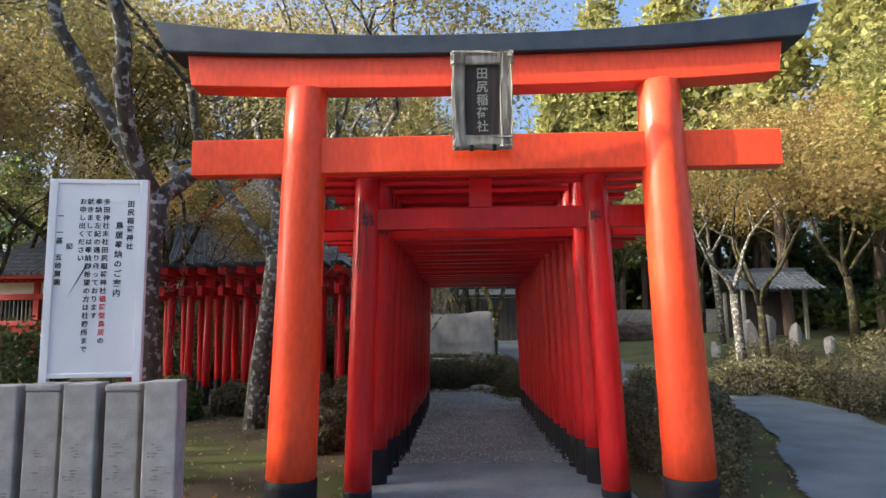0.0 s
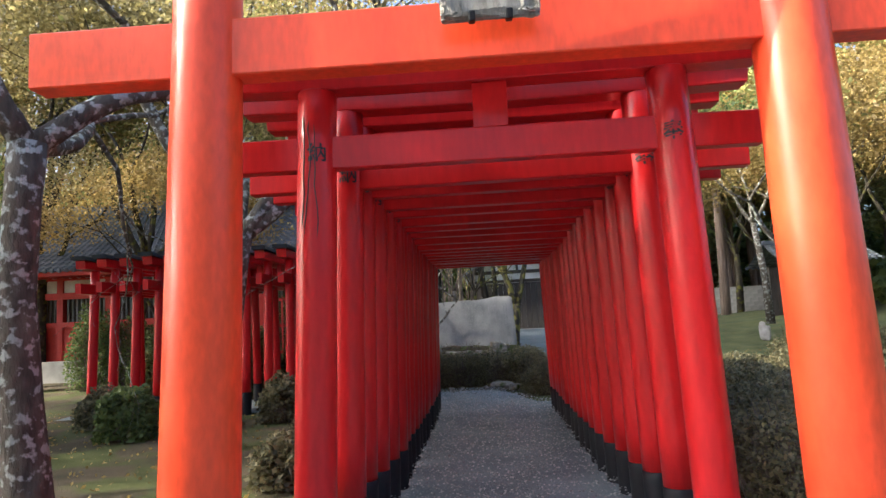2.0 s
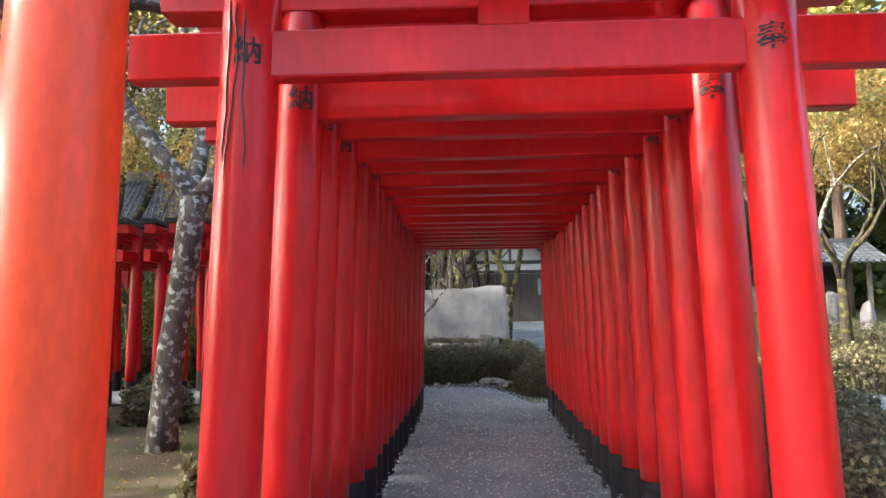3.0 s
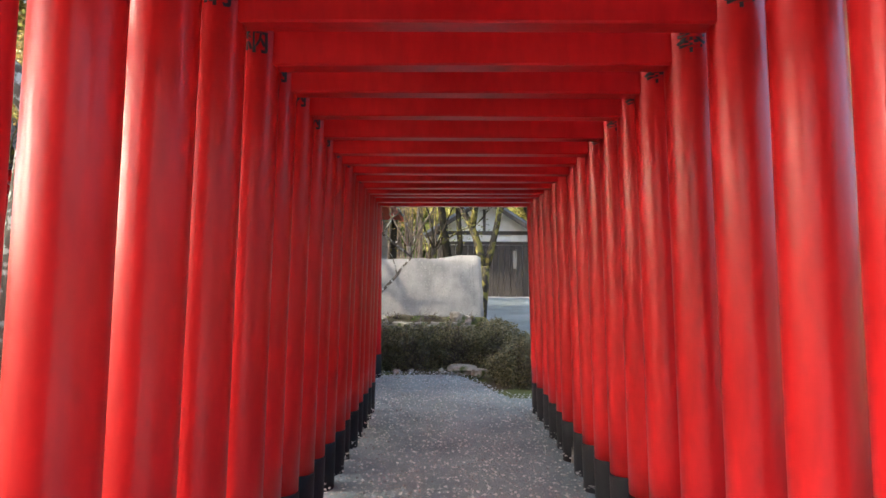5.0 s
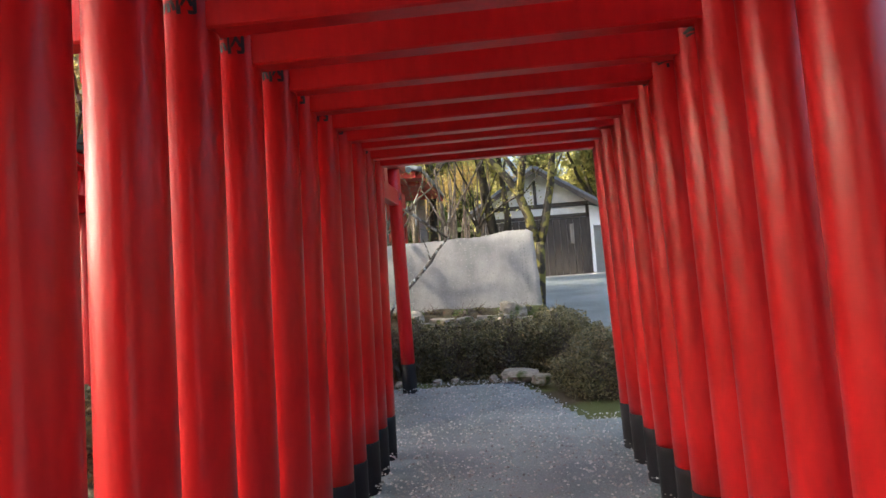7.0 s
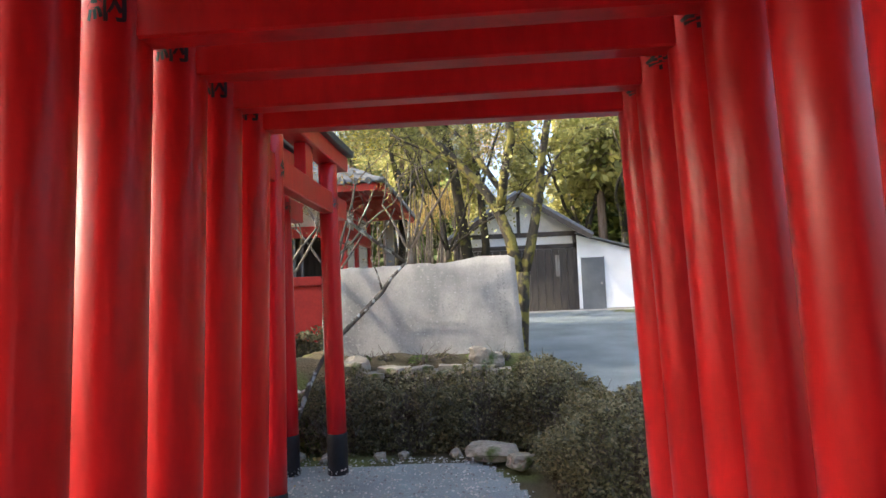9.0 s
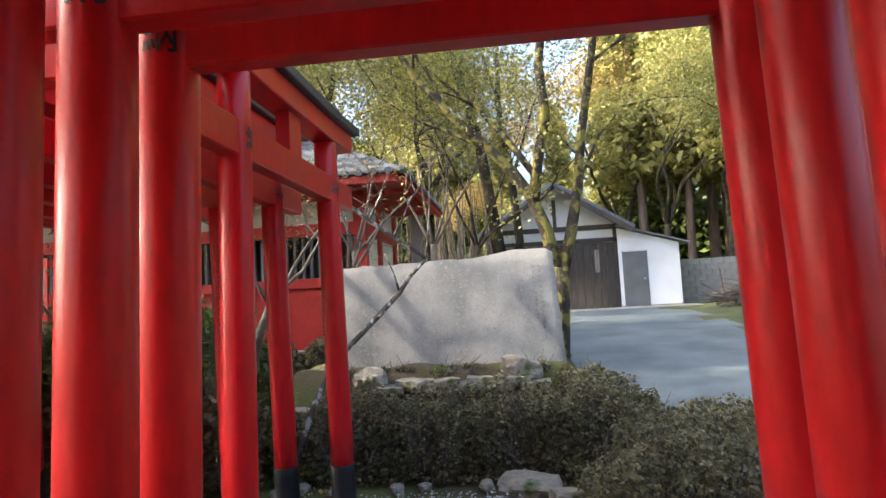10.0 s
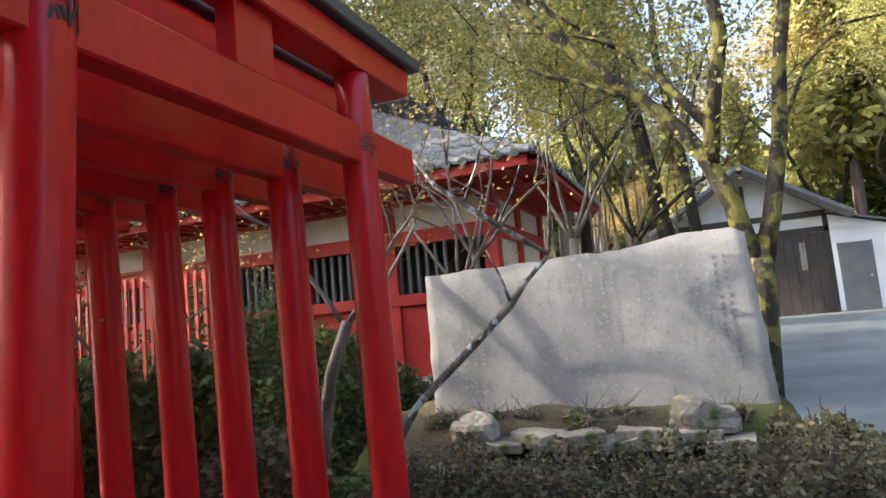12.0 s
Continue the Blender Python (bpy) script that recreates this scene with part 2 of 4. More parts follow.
def steps(a, b, n):
    return [a + (b - a) * k / n for k in range(n + 1)]


far = [-900, -300, -120, -60, -40]
tagged(sheet("ground", far + steps(-30, 30, 100) + [40, 60, 120, 300, 900], [-900, -300, -120, -60, -30, -15] + steps(-8, 45, 90) + [55, 70, 95, 120, 300, 900], SOIL, -0.03), "brown soil ground with patches of moss", "ground", kind="structure")


def on_path(x, y):
    wob = 0.12 * noise.noise((y * 0.8, 3.1, x * 0.2))
    if y < 5.6:
        return abs(x - 0.17) < 2.1 + (5.6 - y) * 0.5 + wob
    return y < 16.75 + 0.2 * noise.noise((x * 2, 1, 0)) and (abs(x - 0.2) < 1.35 + wob if y < 14.1 else -8 < x < 1.0 - 0.35 * (y - 14.1) + wob and y < 16.2 + 0.15 * noise.noise((x * 2, 1, 0)))


def on_road(x, y):
    """The gravel way past the gates and the yard by the shed."""
    wob = 0.2 * noise.noise((x * 0.7, y * 0.7, 5.0))
    left = 3.1 + 1.9 * smooth_step(5.5, 12.5, y) - 3.6 * smooth_step(14.5, 20.5, y)
    right = left + 2.4 - 0.6 * smooth_step(8, 11, y) + 1.8 * smooth_step(17, 21, y)
    if y < 3.0:
        return 2.2 < x < 7
    if y < 21:
        return left + wob < x < right + wob
    return 1.2 + wob < x < 5.7 - 0.1 * (y - 21) + wob and y < 32.3


tagged(sheet("gravel_path", steps(-9, 6, 260), steps(-6, 17.2, 400), GRAVEL, 0.0, on_path), "grey gravel path under the row of gates", "path", kind="structure")
tagged(sheet("gravel_road", steps(0, 10, 220), steps(-4, 33, 520), ROAD, 0.006, on_road), "pale grey gravel road leading to the shed", "road", kind="structure")


# ---- the large front gate ----
def front_gate():
    g = thing("torii_gate", "large orange-vermilion wooden torii gate with blue-black top rail", "torii gate", at=pose(0.186, 5.78, 0))
    for s in (-1, 1):
        p = part("post", post_mesh(0.2, 3.68, 0.218, 0.19, -s * 0.028, 40), ORANGE, g, smooth=True)
        p.location = (s * 1.712, 0, 0)
        foot = part("black_foot", post_mesh(-0.35, 0.225, 0.226, 0.223, -s * 0.028, 40), BLACK, g, "black-painted foot of the post", smooth=True)
        foot.location = (s * 1.712, 0, 0)
    part("tie_beam", beam(-2.64, 2.64, -0.085, 0.085, 2.895, 3.225), ORANGE, g)
    part("lintel", beam(-2.65, 2.65, -0.13, 0.13, 3.66, 3.95, 0.07, 0.04), ORANGE, g)
    part("top_rail", beam(-2.86, 2.86, -0.2, 0.2, 3.95, 4.125, 0.08, 0.14, grow=0.13), ROOF_BLACK, g, "blue-black curved top rail")
    part("strut", block(-0.11, 0.11, -0.06, 0.06, 3.225, 3.66), ORANGE, g)
    return g


def name_board():
    """The carved board that hangs between the two beams."""
    b = thing("name_plaque", "weathered grey carved wooden plaque hung on the gate", "plaque", at=pose(0.186, 5.5, 3.465, 14, 0, 0) @ Matrix.Scale(0.9, 4))
    rnd = random.Random(4)
    for name, x0, x1, z0, z1 in (("frame_side", -0.28, -0.17, -0.44, 0.44), ("frame_side", 0.17, 0.28, -0.44, 0.44), ("frame_top", -0.29, 0.29, 0.34, 0.46), ("frame_foot", -0.28, 0.28, -0.46, -0.33)):
        bm = block(x0, x1, -0.07, 0.01, z0, z1, bevel=0.015)
        bmesh.ops.subdivide_edges(bm, edges=bm.edges[:], cuts=2, use_grid_fill=True)
        for v in bm.verts:
            far_out = abs(v.co.x) > 0.26 or abs(v.co.z) > 0.42
            v.co += Vector((rnd.uniform(-1, 1), rnd.uniform(-1, 1), rnd.uniform(-1, 1))) * (0.018 if far_out else 0.004)
        part(name, bm, WOOD_GREY, b)
    part("panel", block(-0.175, 0.175, -0.03, 0.0, -0.34, 0.35), WOOD_DARK, b, "dark wooden panel")
    for k, ch in enumerate("田尻稲荷社"):
        writing("character", ch, 0.115, GILT, b, pose(0, -0.034, 0.25 - 0.125 * k))
    for x in (-0.11, 0.11):
        part("bracket", block(x - 0.02, x + 0.02, -0.085, 0.02, -0.48, -0.42, bevel=0.008), BLACK, b, "black iron bracket")


# ---- the rows of small gates ----
def small_gate(name, label, group, half, nuki, reach, r=0.11, lean=0.028, marks="納奉", foot=0.28, mark_z=0.085, gap=0.45, tall=0.2, paint=VERMILION, extra=0.0):
    """One gate of a row: posts with black feet, tie beam, strut, lintel, black top rail and painted marks. half: from the middle to a post's axis at the tie beam."""
    g = thing(name, label, "torii gate", group)
    top = nuki + gap
    base = half + lean * nuki
    for s, mark in ((-1, marks[:1]), (1, marks[1:2])):
        p = part("post", post_mesh(foot - 0.02, top, r, r * 0.95, -s * lean, 32, 0.008), paint, g, smooth=True)
        p.location = (s * base, 0, 0)
        f = part("black_foot", post_mesh(-0.2, foot, r + 0.004, r + 0.004, -s * lean, 32, 0.004), BLACK, g, "black-painted foot", smooth=True)
        f.location = (s * base, 0, 0)
        if mark:
            c = writing("painted_mark", mark, 0.125, INK, g, pose(0, 0, 0), "black brush-painted mark")
            for v in c.data.vertices:
                a = v.co.x / (r * 0.97) - s * 0.25
                rr = r * 0.965 + 0.002 - v.co.y * 0.3
                v.co = Vector((math.sin(a) * rr, -math.cos(a) * rr, v.co.z))
            c.location = (s * (base - lean * (nuki + mark_z)), 0, nuki + mark_z)
    part("tie_beam", beam(-reach - extra, reach + extra, -0.052, 0.052, nuki, nuki + tall), paint, g)
    part("strut", block(-0.11, 0.11, -0.045, 0.045, nuki + tall, top), paint, g)
    part("lintel", beam(-reach - 0.02, reach + 0.02, -0.09, 0.09, top, top + 0.15, 0.02, 0.02), paint, g)
    part("top_rail", beam(-reach - 0.1, reach + 0.1, -0.14, 0.14, top + 0.15, top + 0.22, 0.025, 0.03), ROOF_BLACK, g, "blue-black top rail")
    return g


first = small_gate("small_torii_gate", "vermilion torii gate with a cracked post at the tunnel's mouth", "gates of the tunnel", 1.12, 2.45, 1.64, 0.13, 0.032, foot=0.01, gap=0.5, tall=0.21)
first.matrix_basis = pose(0.175, 6.27, 0)
rnd = random.Random(11)
for k in range(3):
    pts, x = [], -0.06 + 0.035 * k
    for j in range(14):
        x += rnd.uniform(-0.008, 0.008)
        z = 2.78 - 0.03 * k - 0.055 * j
        a = x / 0.127
        pts.append((-(1.12 + 0.032 * (2.45 - z)) + math.sin(a) * 0.1262, -math.cos(a) * 0.1262, z))
    part("crack", tube(bmesh.new(), pts, [0.0015] + [0.004] * 12 + [0.001], 5), WOOD_DARK, first, "dark weather crack in the post")
GATES, LAST, PITCH = 17, 13.2, 0.396
master = small_gate("small_torii_gate", "vermilion wooden torii gate with black feet in a close row", "gates of the tunnel", 0.955, 2.31, 1.58, gap=0.53)
for k in range(GATES):
    at = pose(0.19 + rnd.uniform(-0.01, 0.01), LAST - PITCH * k + rnd.uniform(-0.012, 0.012), rnd.uniform(-0.012, 0.012), 0, rnd.uniform(-0.2, 0.2), rnd.uniform(-0.4, 0.4))
    if k == 0:
        master.matrix_basis = at
        continue
    made = copy_thing(master, at)
    wider = max(0.0, (k - 8) / 8)     # the gates grow towards the mouth
    broad = 0.12 * max(0.0, (k - 12) / 4)
    made.scale = (1 + broad, 1 + 0.035 * wider, 1 + 0.06 * wider)
    if k == 5:
        bm = bmesh.new()
        for q in range(14):
            a = -2.2 + 0.11 * q
            tube(bm, [(0.93 + 0.11 + math.cos(a) * 0.12, math.sin(a) * 0.12, -0.1), (1.035 + math.cos(a) * 0.118, math.sin(a) * 0.118, 0.08 + 0.12 * rnd.random())], [0.016, 0.004], 5)
        part("splintered_wood", bm, WOOD_GREY, made, "rotten splintered wood at the foot")
side = small_gate("side_torii_gate", "slim vermilion torii gate with black feet, side row", "gates of the side row", 0.815, 2.255, 1.24, 0.087, 0.04, foot=0.3, gap=0.445, tall=0.19, paint=VERMILION_SHADED, extra=0.1)
rnd2 = random.Random(31)
for s in (-1, 1):
    bars = bmesh.new()
    for q in range(22):
        z = 1.78 - 0.026 * q
        a = radians(118) + rnd2.uniform(-0.12, 0.12)
        box(bars, -0.016, 0.016, -0.003, 0.003, z, z + rnd2.uniform(0.006, 0.014), m=pose(s * (0.815 + 0.04 * 0.75) + math.cos(a) * 0.0845, math.sin(a) * 0.0845, 0, 0, 0, math.degrees(a) - 90))
    tagged(part("inscription", bars, INK, side, "black column of small painted characters"), kind="stuff")
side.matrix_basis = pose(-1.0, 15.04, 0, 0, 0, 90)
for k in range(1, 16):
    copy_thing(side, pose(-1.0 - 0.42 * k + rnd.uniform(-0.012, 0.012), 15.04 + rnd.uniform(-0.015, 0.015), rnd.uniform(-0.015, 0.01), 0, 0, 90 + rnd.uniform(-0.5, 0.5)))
front_gate()
name_board()


# ---- plants: how they grow ----
def leaf_mesh(name, points, size, mat, parent, seed, droop=0.0, long=1.6, label=""):
    """One small folded leaf at each point, turned at random."""
    g = np.random.default_rng(seed)
    n = len(points)
    p = np.asarray(points, float)
    a = g.normal(size=(n, 3))
    a[:, 2] = a[:, 2] * 0.6 - droop
    a /= np.linalg.norm(a, axis=1)[:, None]
    b = np.cross(a, g.normal(size=(n, 3)))
    b /= np.linalg.norm(b, axis=1)[:, None]
    s = (size * g.uniform(0.6, 1.3, n))[:, None]
    vs = np.stack([p - a * s * long / 2, p + b * s * 0.5, p + a * s * long / 2, p - b * s * 0.5], 1).reshape(-1, 3)
    me = bpy.data.meshes.new(name)
    me.from_pydata(vs.tolist(), [], np.arange(4 * n).reshape(-1, 4).tolist())
    me.materials.append(mat)
    ob = new(name, me)
    ob.parent = parent
    if label:
        tagged(ob, label)
    return ob


def limb(rnd, bm, start, way, length, r, depth, tips, spread=0.75, lift=0.15, shrink=0.7, sides=8, twigs=None):
    """A limb that wanders, thins and forks."""
    p, d = Vector(start), Vector(way).normalized()
    n = max(3, int(length / 0.25)) if depth > 1 else 4
    pts, rs = [p.copy()], [r]
    for k in range(n):
        d = (d + Vector((rnd.gauss(0, 1), rnd.gauss(0, 1), rnd.gauss(0, 1) + lift)) * 0.13).normalized()
        p = p + d * (length / n)
        pts.append(p.copy())
        rs.append(r * (1 - 0.45 * (k + 1) / n))
        if depth <= 2 and k > 0:
            tips.append(p.copy())
    tube(bm, pts, rs, max(4, sides), cap=depth > 2)
    if depth == 0:
        tips.append(p)
        return
    for k in range(rnd.choice((2, 2, 3)) if depth > 1 else 3):
        side = Vector((rnd.gauss(0, 1), rnd.gauss(0, 1), rnd.gauss(0, 0.6) + lift)).normalized()
        q = pts[-1] if k < 2 else pts[rnd.randrange(len(pts) // 2, len(pts))]
        limb(rnd, bm, q, d + side * spread, length * shrink * rnd.uniform(0.8, 1.15), rs[-1] * (0.85 if k == 0 else 0.68), depth - 1, tips, spread, lift, shrink, sides - 1)


def broad_tree(name, label, at, trunk, radii, seed, mat, bark, length=2.2, depth=4, per_tip=9, leaf=0.075, cloud=0.28, limbs=3, group="", spread=0.75, lift=0.15, heads=None, above=-9, thick=0.72, stems=()):
    """A tree with a shaped trunk, forking limbs and a crown of single leaves."""
    rnd = random.Random(seed)
    t = thing(name, label, "tree", group, at)
    bm, tips = bmesh.new(), []
    tube(bm, trunk, radii, 12)
    top, r = Vector(trunk[-1]), radii[-1]
    base = (Vector(trunk[-1]) - Vector(trunk[-2])).normalized()
    for k in range(limbs):
        a = k * math.tau / limbs + rnd.uniform(-0.4, 0.4)
        way = heads[k] if heads else base + Vector((math.cos(a), math.sin(a), 0.5)) * 0.75
        limb(rnd, bm, top - base * 0.05, way, length * rnd.uniform(0.85, 1.15), r * thick, depth, tips, spread, lift)
    for pts, r0, r1 in stems:
        n = len(pts)
        tube(bm, pts, [r0 + (r1 - r0) * k / (n - 1) for k in range(n)], 10)
        for k in range(n // 2, n):
            d = Vector(pts[k]) - Vector(pts[k - 1])
            r = (r0 + (r1 - r0) * k / (n - 1)) * (0.8 if k == n - 1 else 0.5)
            for q in range(1 if k < n - 1 else 2):
                limb(rnd, bm, pts[k], d.normalized() + Vector((rnd.gauss(0, 0.5), rnd.gauss(0, 0.5), 0.2)), length * rnd.uniform(0.6, 1.0), r, depth - 1, tips, spread, lift)
    part("trunk", bm, bark, t, smooth=True)
    g = np.random.default_rng(seed)
    tp = np.array([tuple(v) for v in tips if v.z > above])
    if per_tip and len(tp):
        pts = np.repeat(tp, per_tip, 0) + g.normal(size=(len(tp) * per_tip, 3)) * (cloud, cloud, cloud * 0.55)
        leaf_mesh("crown", pts, leaf, mat, t, seed + 1)
    return t


def cedar_tree(name, label, seed, height=15.0, bare=5.0, mat=CEDAR, wide=2.1, group="", leaf=0.2):
    """A tall straight conifer: bare pole below, drooping sprays above."""
    rnd, g = random.Random(seed), np.random.default_rng(seed)
    t = thing(name, label, "tree", group)
    bm = bmesh.new()
    pts = [(0.1 * math.sin(z * 0.3 + seed), 0.08 * math.cos(z * 0.27 + seed), z) for z in steps(-0.3, height, 12)]
    tube(bm, pts, [0.19 * (1 - 0.85 * k / 12) for k in range(13)], 9)
    clouds = []
    z = bare
    while z < height:
        share = 1 - (z - bare) / (height - bare)
        reach = wide * (0.25 + 0.75 * share ** 0.7) * (0.55 + 0.45 * min(1, (z - bare + 0.4) / 1.5))
        for k in range(5):
            a = rnd.uniform(0, math.tau)
            rr = reach * rnd.uniform(0.55, 1.1)
            end = Vector((math.cos(a) * rr, math.sin(a) * rr, z - 0.1 - 0.18 * rr + rnd.uniform(-0.2, 0.3)))
            tube(bm, [(0, 0, z), (end.x * 0.5, end.y * 0.5, z + 0.05), tuple(end)], [0.035, 0.022, 0.008], 4, False)
            n = int(26 + 20 * share)
            s = g.uniform(0.25, 1.08, n)[:, None]
            c = np.array([0, 0, z]) * (1 - s) + np.array(tuple(end)) * s
            clouds.append(c + g.normal(size=(n, 3)) * (0.26, 0.26, 0.2) - np.array([0, 0, 0.12]))
        z += 0.42
    part("trunk", bm, CEDAR_BARK, t, smooth=True)
    leaf_mesh("crown", np.concatenate(clouds), leaf, mat, t, seed + 5, 0.5, 1.9)
    return t


def shrub(name, label, at, rx, ry, h, seed, mat, count=4500, leaf=0.035, stems=60, group="", inner=0.55):
    """A clipped or wild bush: stems from the ground, leaves thickest at the uneven outside."""
    rnd, g = random.Random(seed), np.random.default_rng(seed)
    t = thing(name, label, "shrub", group, at)
    bm = bmesh.new()
    for k in range(stems):
        a, q = rnd.uniform(0, math.tau), math.sqrt(rnd.random())
        foot = Vector((math.cos(a) * rx * 0.5 * q, math.sin(a) * ry * 0.5 * q, -0.05))
        head = Vector((math.cos(a) * rx * q * 0.95, math.sin(a) * ry * q * 0.95, h * rnd.uniform(0.6, 1.08) * math.sqrt(max(0.05, 1 - 0.75 * q * q))))
        mid = (foot + head) / 2 + Vector((rnd.gauss(0, 0.06), rnd.gauss(0, 0.06), 0.05))
        tube(bm, [foot, mid, head], [0.011, 0.008, 0.003], 4, False)
        for j in range(2):
            tube(bm, [mid, mid + (head - mid) * 0.6 + Vector((rnd.gauss(0, 0.09), rnd.gauss(0, 0.09), rnd.gauss(0.03, 0.05)))], [0.005, 0.002], 3, False)
    part("branchwork", bm, TWIG, t)
    d = g.normal(size=(count, 3))
    d /= np.linalg.norm(d, axis=1)[:, None]
    d[:, 2] = np.abs(d[:, 2])
    rad = inner + (1.03 - inner) * g.random(count) ** 0.45
    lump = np.array([noise.noise((v[0] * 2.2 + seed, v[1] * 2.2, v[2] * 2.2)) for v in d]) * 0.22
    fine = np.array([noise.noise((v[0] * 7 + seed, v[1] * 7, v[2] * 7)) for v in d]) * 0.1
    rad = rad * (1 + lump + fine)
    sq = np.abs(d) ** 0.75 * np.sign(d)
    pts = sq * rad[:, None] * (rx, ry, h) * 0.93
    leaf_mesh("foliage", pts, leaf, mat, t, seed + 3)
    return t


def flat_stone(name, label, at, sx, sy, sz, seed, group="", mat=ROCK):
    """A broken slab: a block with chipped, uneven edges."""
    bm = box(bmesh.new(), -sx / 2, sx / 2, -sy / 2, sy / 2, -sz / 2, sz / 2, bevel=min(sx, sy, sz) * 0.16)
    bmesh.ops.subdivide_edges(bm, edges=[e for e in bm.edges if e.calc_length() > 0.08], cuts=2, use_grid_fill=True)
    for v in bm.verts:
        k = Vector((seed * 1.7, seed * 0.9, 0))
        v.co += Vector((noise.noise(v.co * 7 + k), noise.noise(v.co * 7 - k), noise.noise(v.co * 8 + k * 2))) * min(sx, sy, sz * 2) * 0.14
    ob = part(name, bm, mat)
    ob.matrix_basis = at
    return tagged(ob, label, "stone", group)


def boulder(name, label, at, sx, sy, sz, seed, mat=ROCK, category="rock", group="", sub=3):
    """A rounded, broken stone, sunk a little into the ground."""
    bm = bmesh.new()
    bmesh.ops.create_icosphere(bm, subdivisions=sub, radius=1)
    for v in bm.verts:
        c = v.co.copy()
        k = 1 + 0.28 * noise.noise(c * 1.1 + Vector((seed * 3.1, 0, 0))) + 0.2 * noise.cell(c * 1.4 + Vector((0, seed, 0))) - 0.1 + 0.1 * noise.noise(c * 4.1 + Vector((0, seed, 0)))
        q = max(abs(c.x), abs(c.y), abs(c.z))
        c = c * k * (0.55 + 0.45 / q * 0.75)
        v.co = Vector((c.x * sx / 2, c.y * sy / 2, c.z * sz / 2))
    bmesh.ops.smooth_vert(bm, verts=bm.verts[:], factor=0.35, use_axis_x=True, use_axis_y=True, use_axis_z=True)
    ob = part(name, bm, mat, None, smooth=False)
    ob.matrix_basis = at
    return tagged(ob, label, category, group)


def bush(x, y, rx, ry, h, seed, mat=HEDGE_LEAF, count=4500, leaf=0.035, label="low brown-green shrub with bare twigs", name="shrub", stems=70):
    return shrub(name, label, pose(x, y, ground_z(x, y) - 0.02), rx, ry, h, seed, mat, count, leaf, stems)


# ---- signboard and stone fence by the entrance ----
def signboard():
    s = thing("signboard", "tall white signboard with handwritten black Japanese columns", "sign", at=pose(-3.32, 5.76, 0, 0, 0, 8))
    part("board", block(-0.385, 0.385, -0.015, 0.015, 1.13, 2.87), WHITE, s)
    for x in (-0.393, 0.393):
        part("leg", block(x - 0.035, x + 0.035, -0.03, 0.03, -0.2, 2.89), WHITE, s)
    part("rail", block(-0.36, 0.36, -0.028, 0.028, 2.85, 2.89), WHITE, s)
    part("rail", block(-0.36, 0.36, -0.028, 0.028, 1.1, 1.14), WHITE, s)
    columns = [(0.30, 2.66, 0.078, "田尻稲荷神社", ""), (0.20, 2.46, 0.088, "鳥居奉納のご案内", ""), (0.075, 2.68, 0.074, "多田神社末社田尻稲荷神社", "稲荷型鳥居の"),
               (0.0, 2.68, 0.074, "奉納を左記の通り承っております", ""), (-0.075, 2.68, 0.074, "就きましては奉納御希望の方は社務所まで", ""), (-0.145, 2.68, 0.074, "お申し出ください", ""),
               (-0.25, 2.27, 0.07, "記", ""), (-0.345, 2.545, 0.075, "一 一基 五拾萬圓", "")]
    for x, z, step, text, red in columns:
        for k, ch in enumerate(text + red):
            if ch.strip():
                writing("character", ch, step * 0.8, RED_INK if k >= len(text) and ch != "の" else INK, s, pose(x * 0.94, -0.017, z - k * step))


def stone_fence():
    rnd = random.Random(8)
    for k in range(8):
        w = 0.225
        p = thing("stone_post", "grey granite fence post with carved characters", "post", "stone fence posts", pose(-2.085 - 0.28 * k, 4.55 + (0.03 if k % 2 else 0), 0, 0, 0, 6 + rnd.uniform(-1, 1)))
        h = 1.15 + rnd.uniform(-0.012, 0.012)
        bm = block(-w / 2, w / 2, -0.1, 0.1, -0.3, h - (0.05 if k % 2 else 0), bevel=0.014)
        part("shaft", bm, GRANITE, p)
        if k % 2:
            part("cap", block(-w / 2 - 0.006, w / 2 + 0.006, -0.107, 0.107, h - 0.05, h, bevel=0.016), GRANITE, p)
        for j in range(4):
            bars = bmesh.new()
            for q in range(5):
                a, z0 = rnd.uniform(-0.05, 0.05), 0.66 - 0.15 * j
                box(bars, a - rnd.uniform(0.01, 0.045), a + rnd.uniform(0.01, 0.045), -0.103, -0.098, z0 + q * 0.02, z0 + q * 0.02 + 0.009)
            tagged(part("carved_mark", bars, WOOD_GREY, p, "weathered carved mark"), kind="stuff")


signboard()
stone_fence()

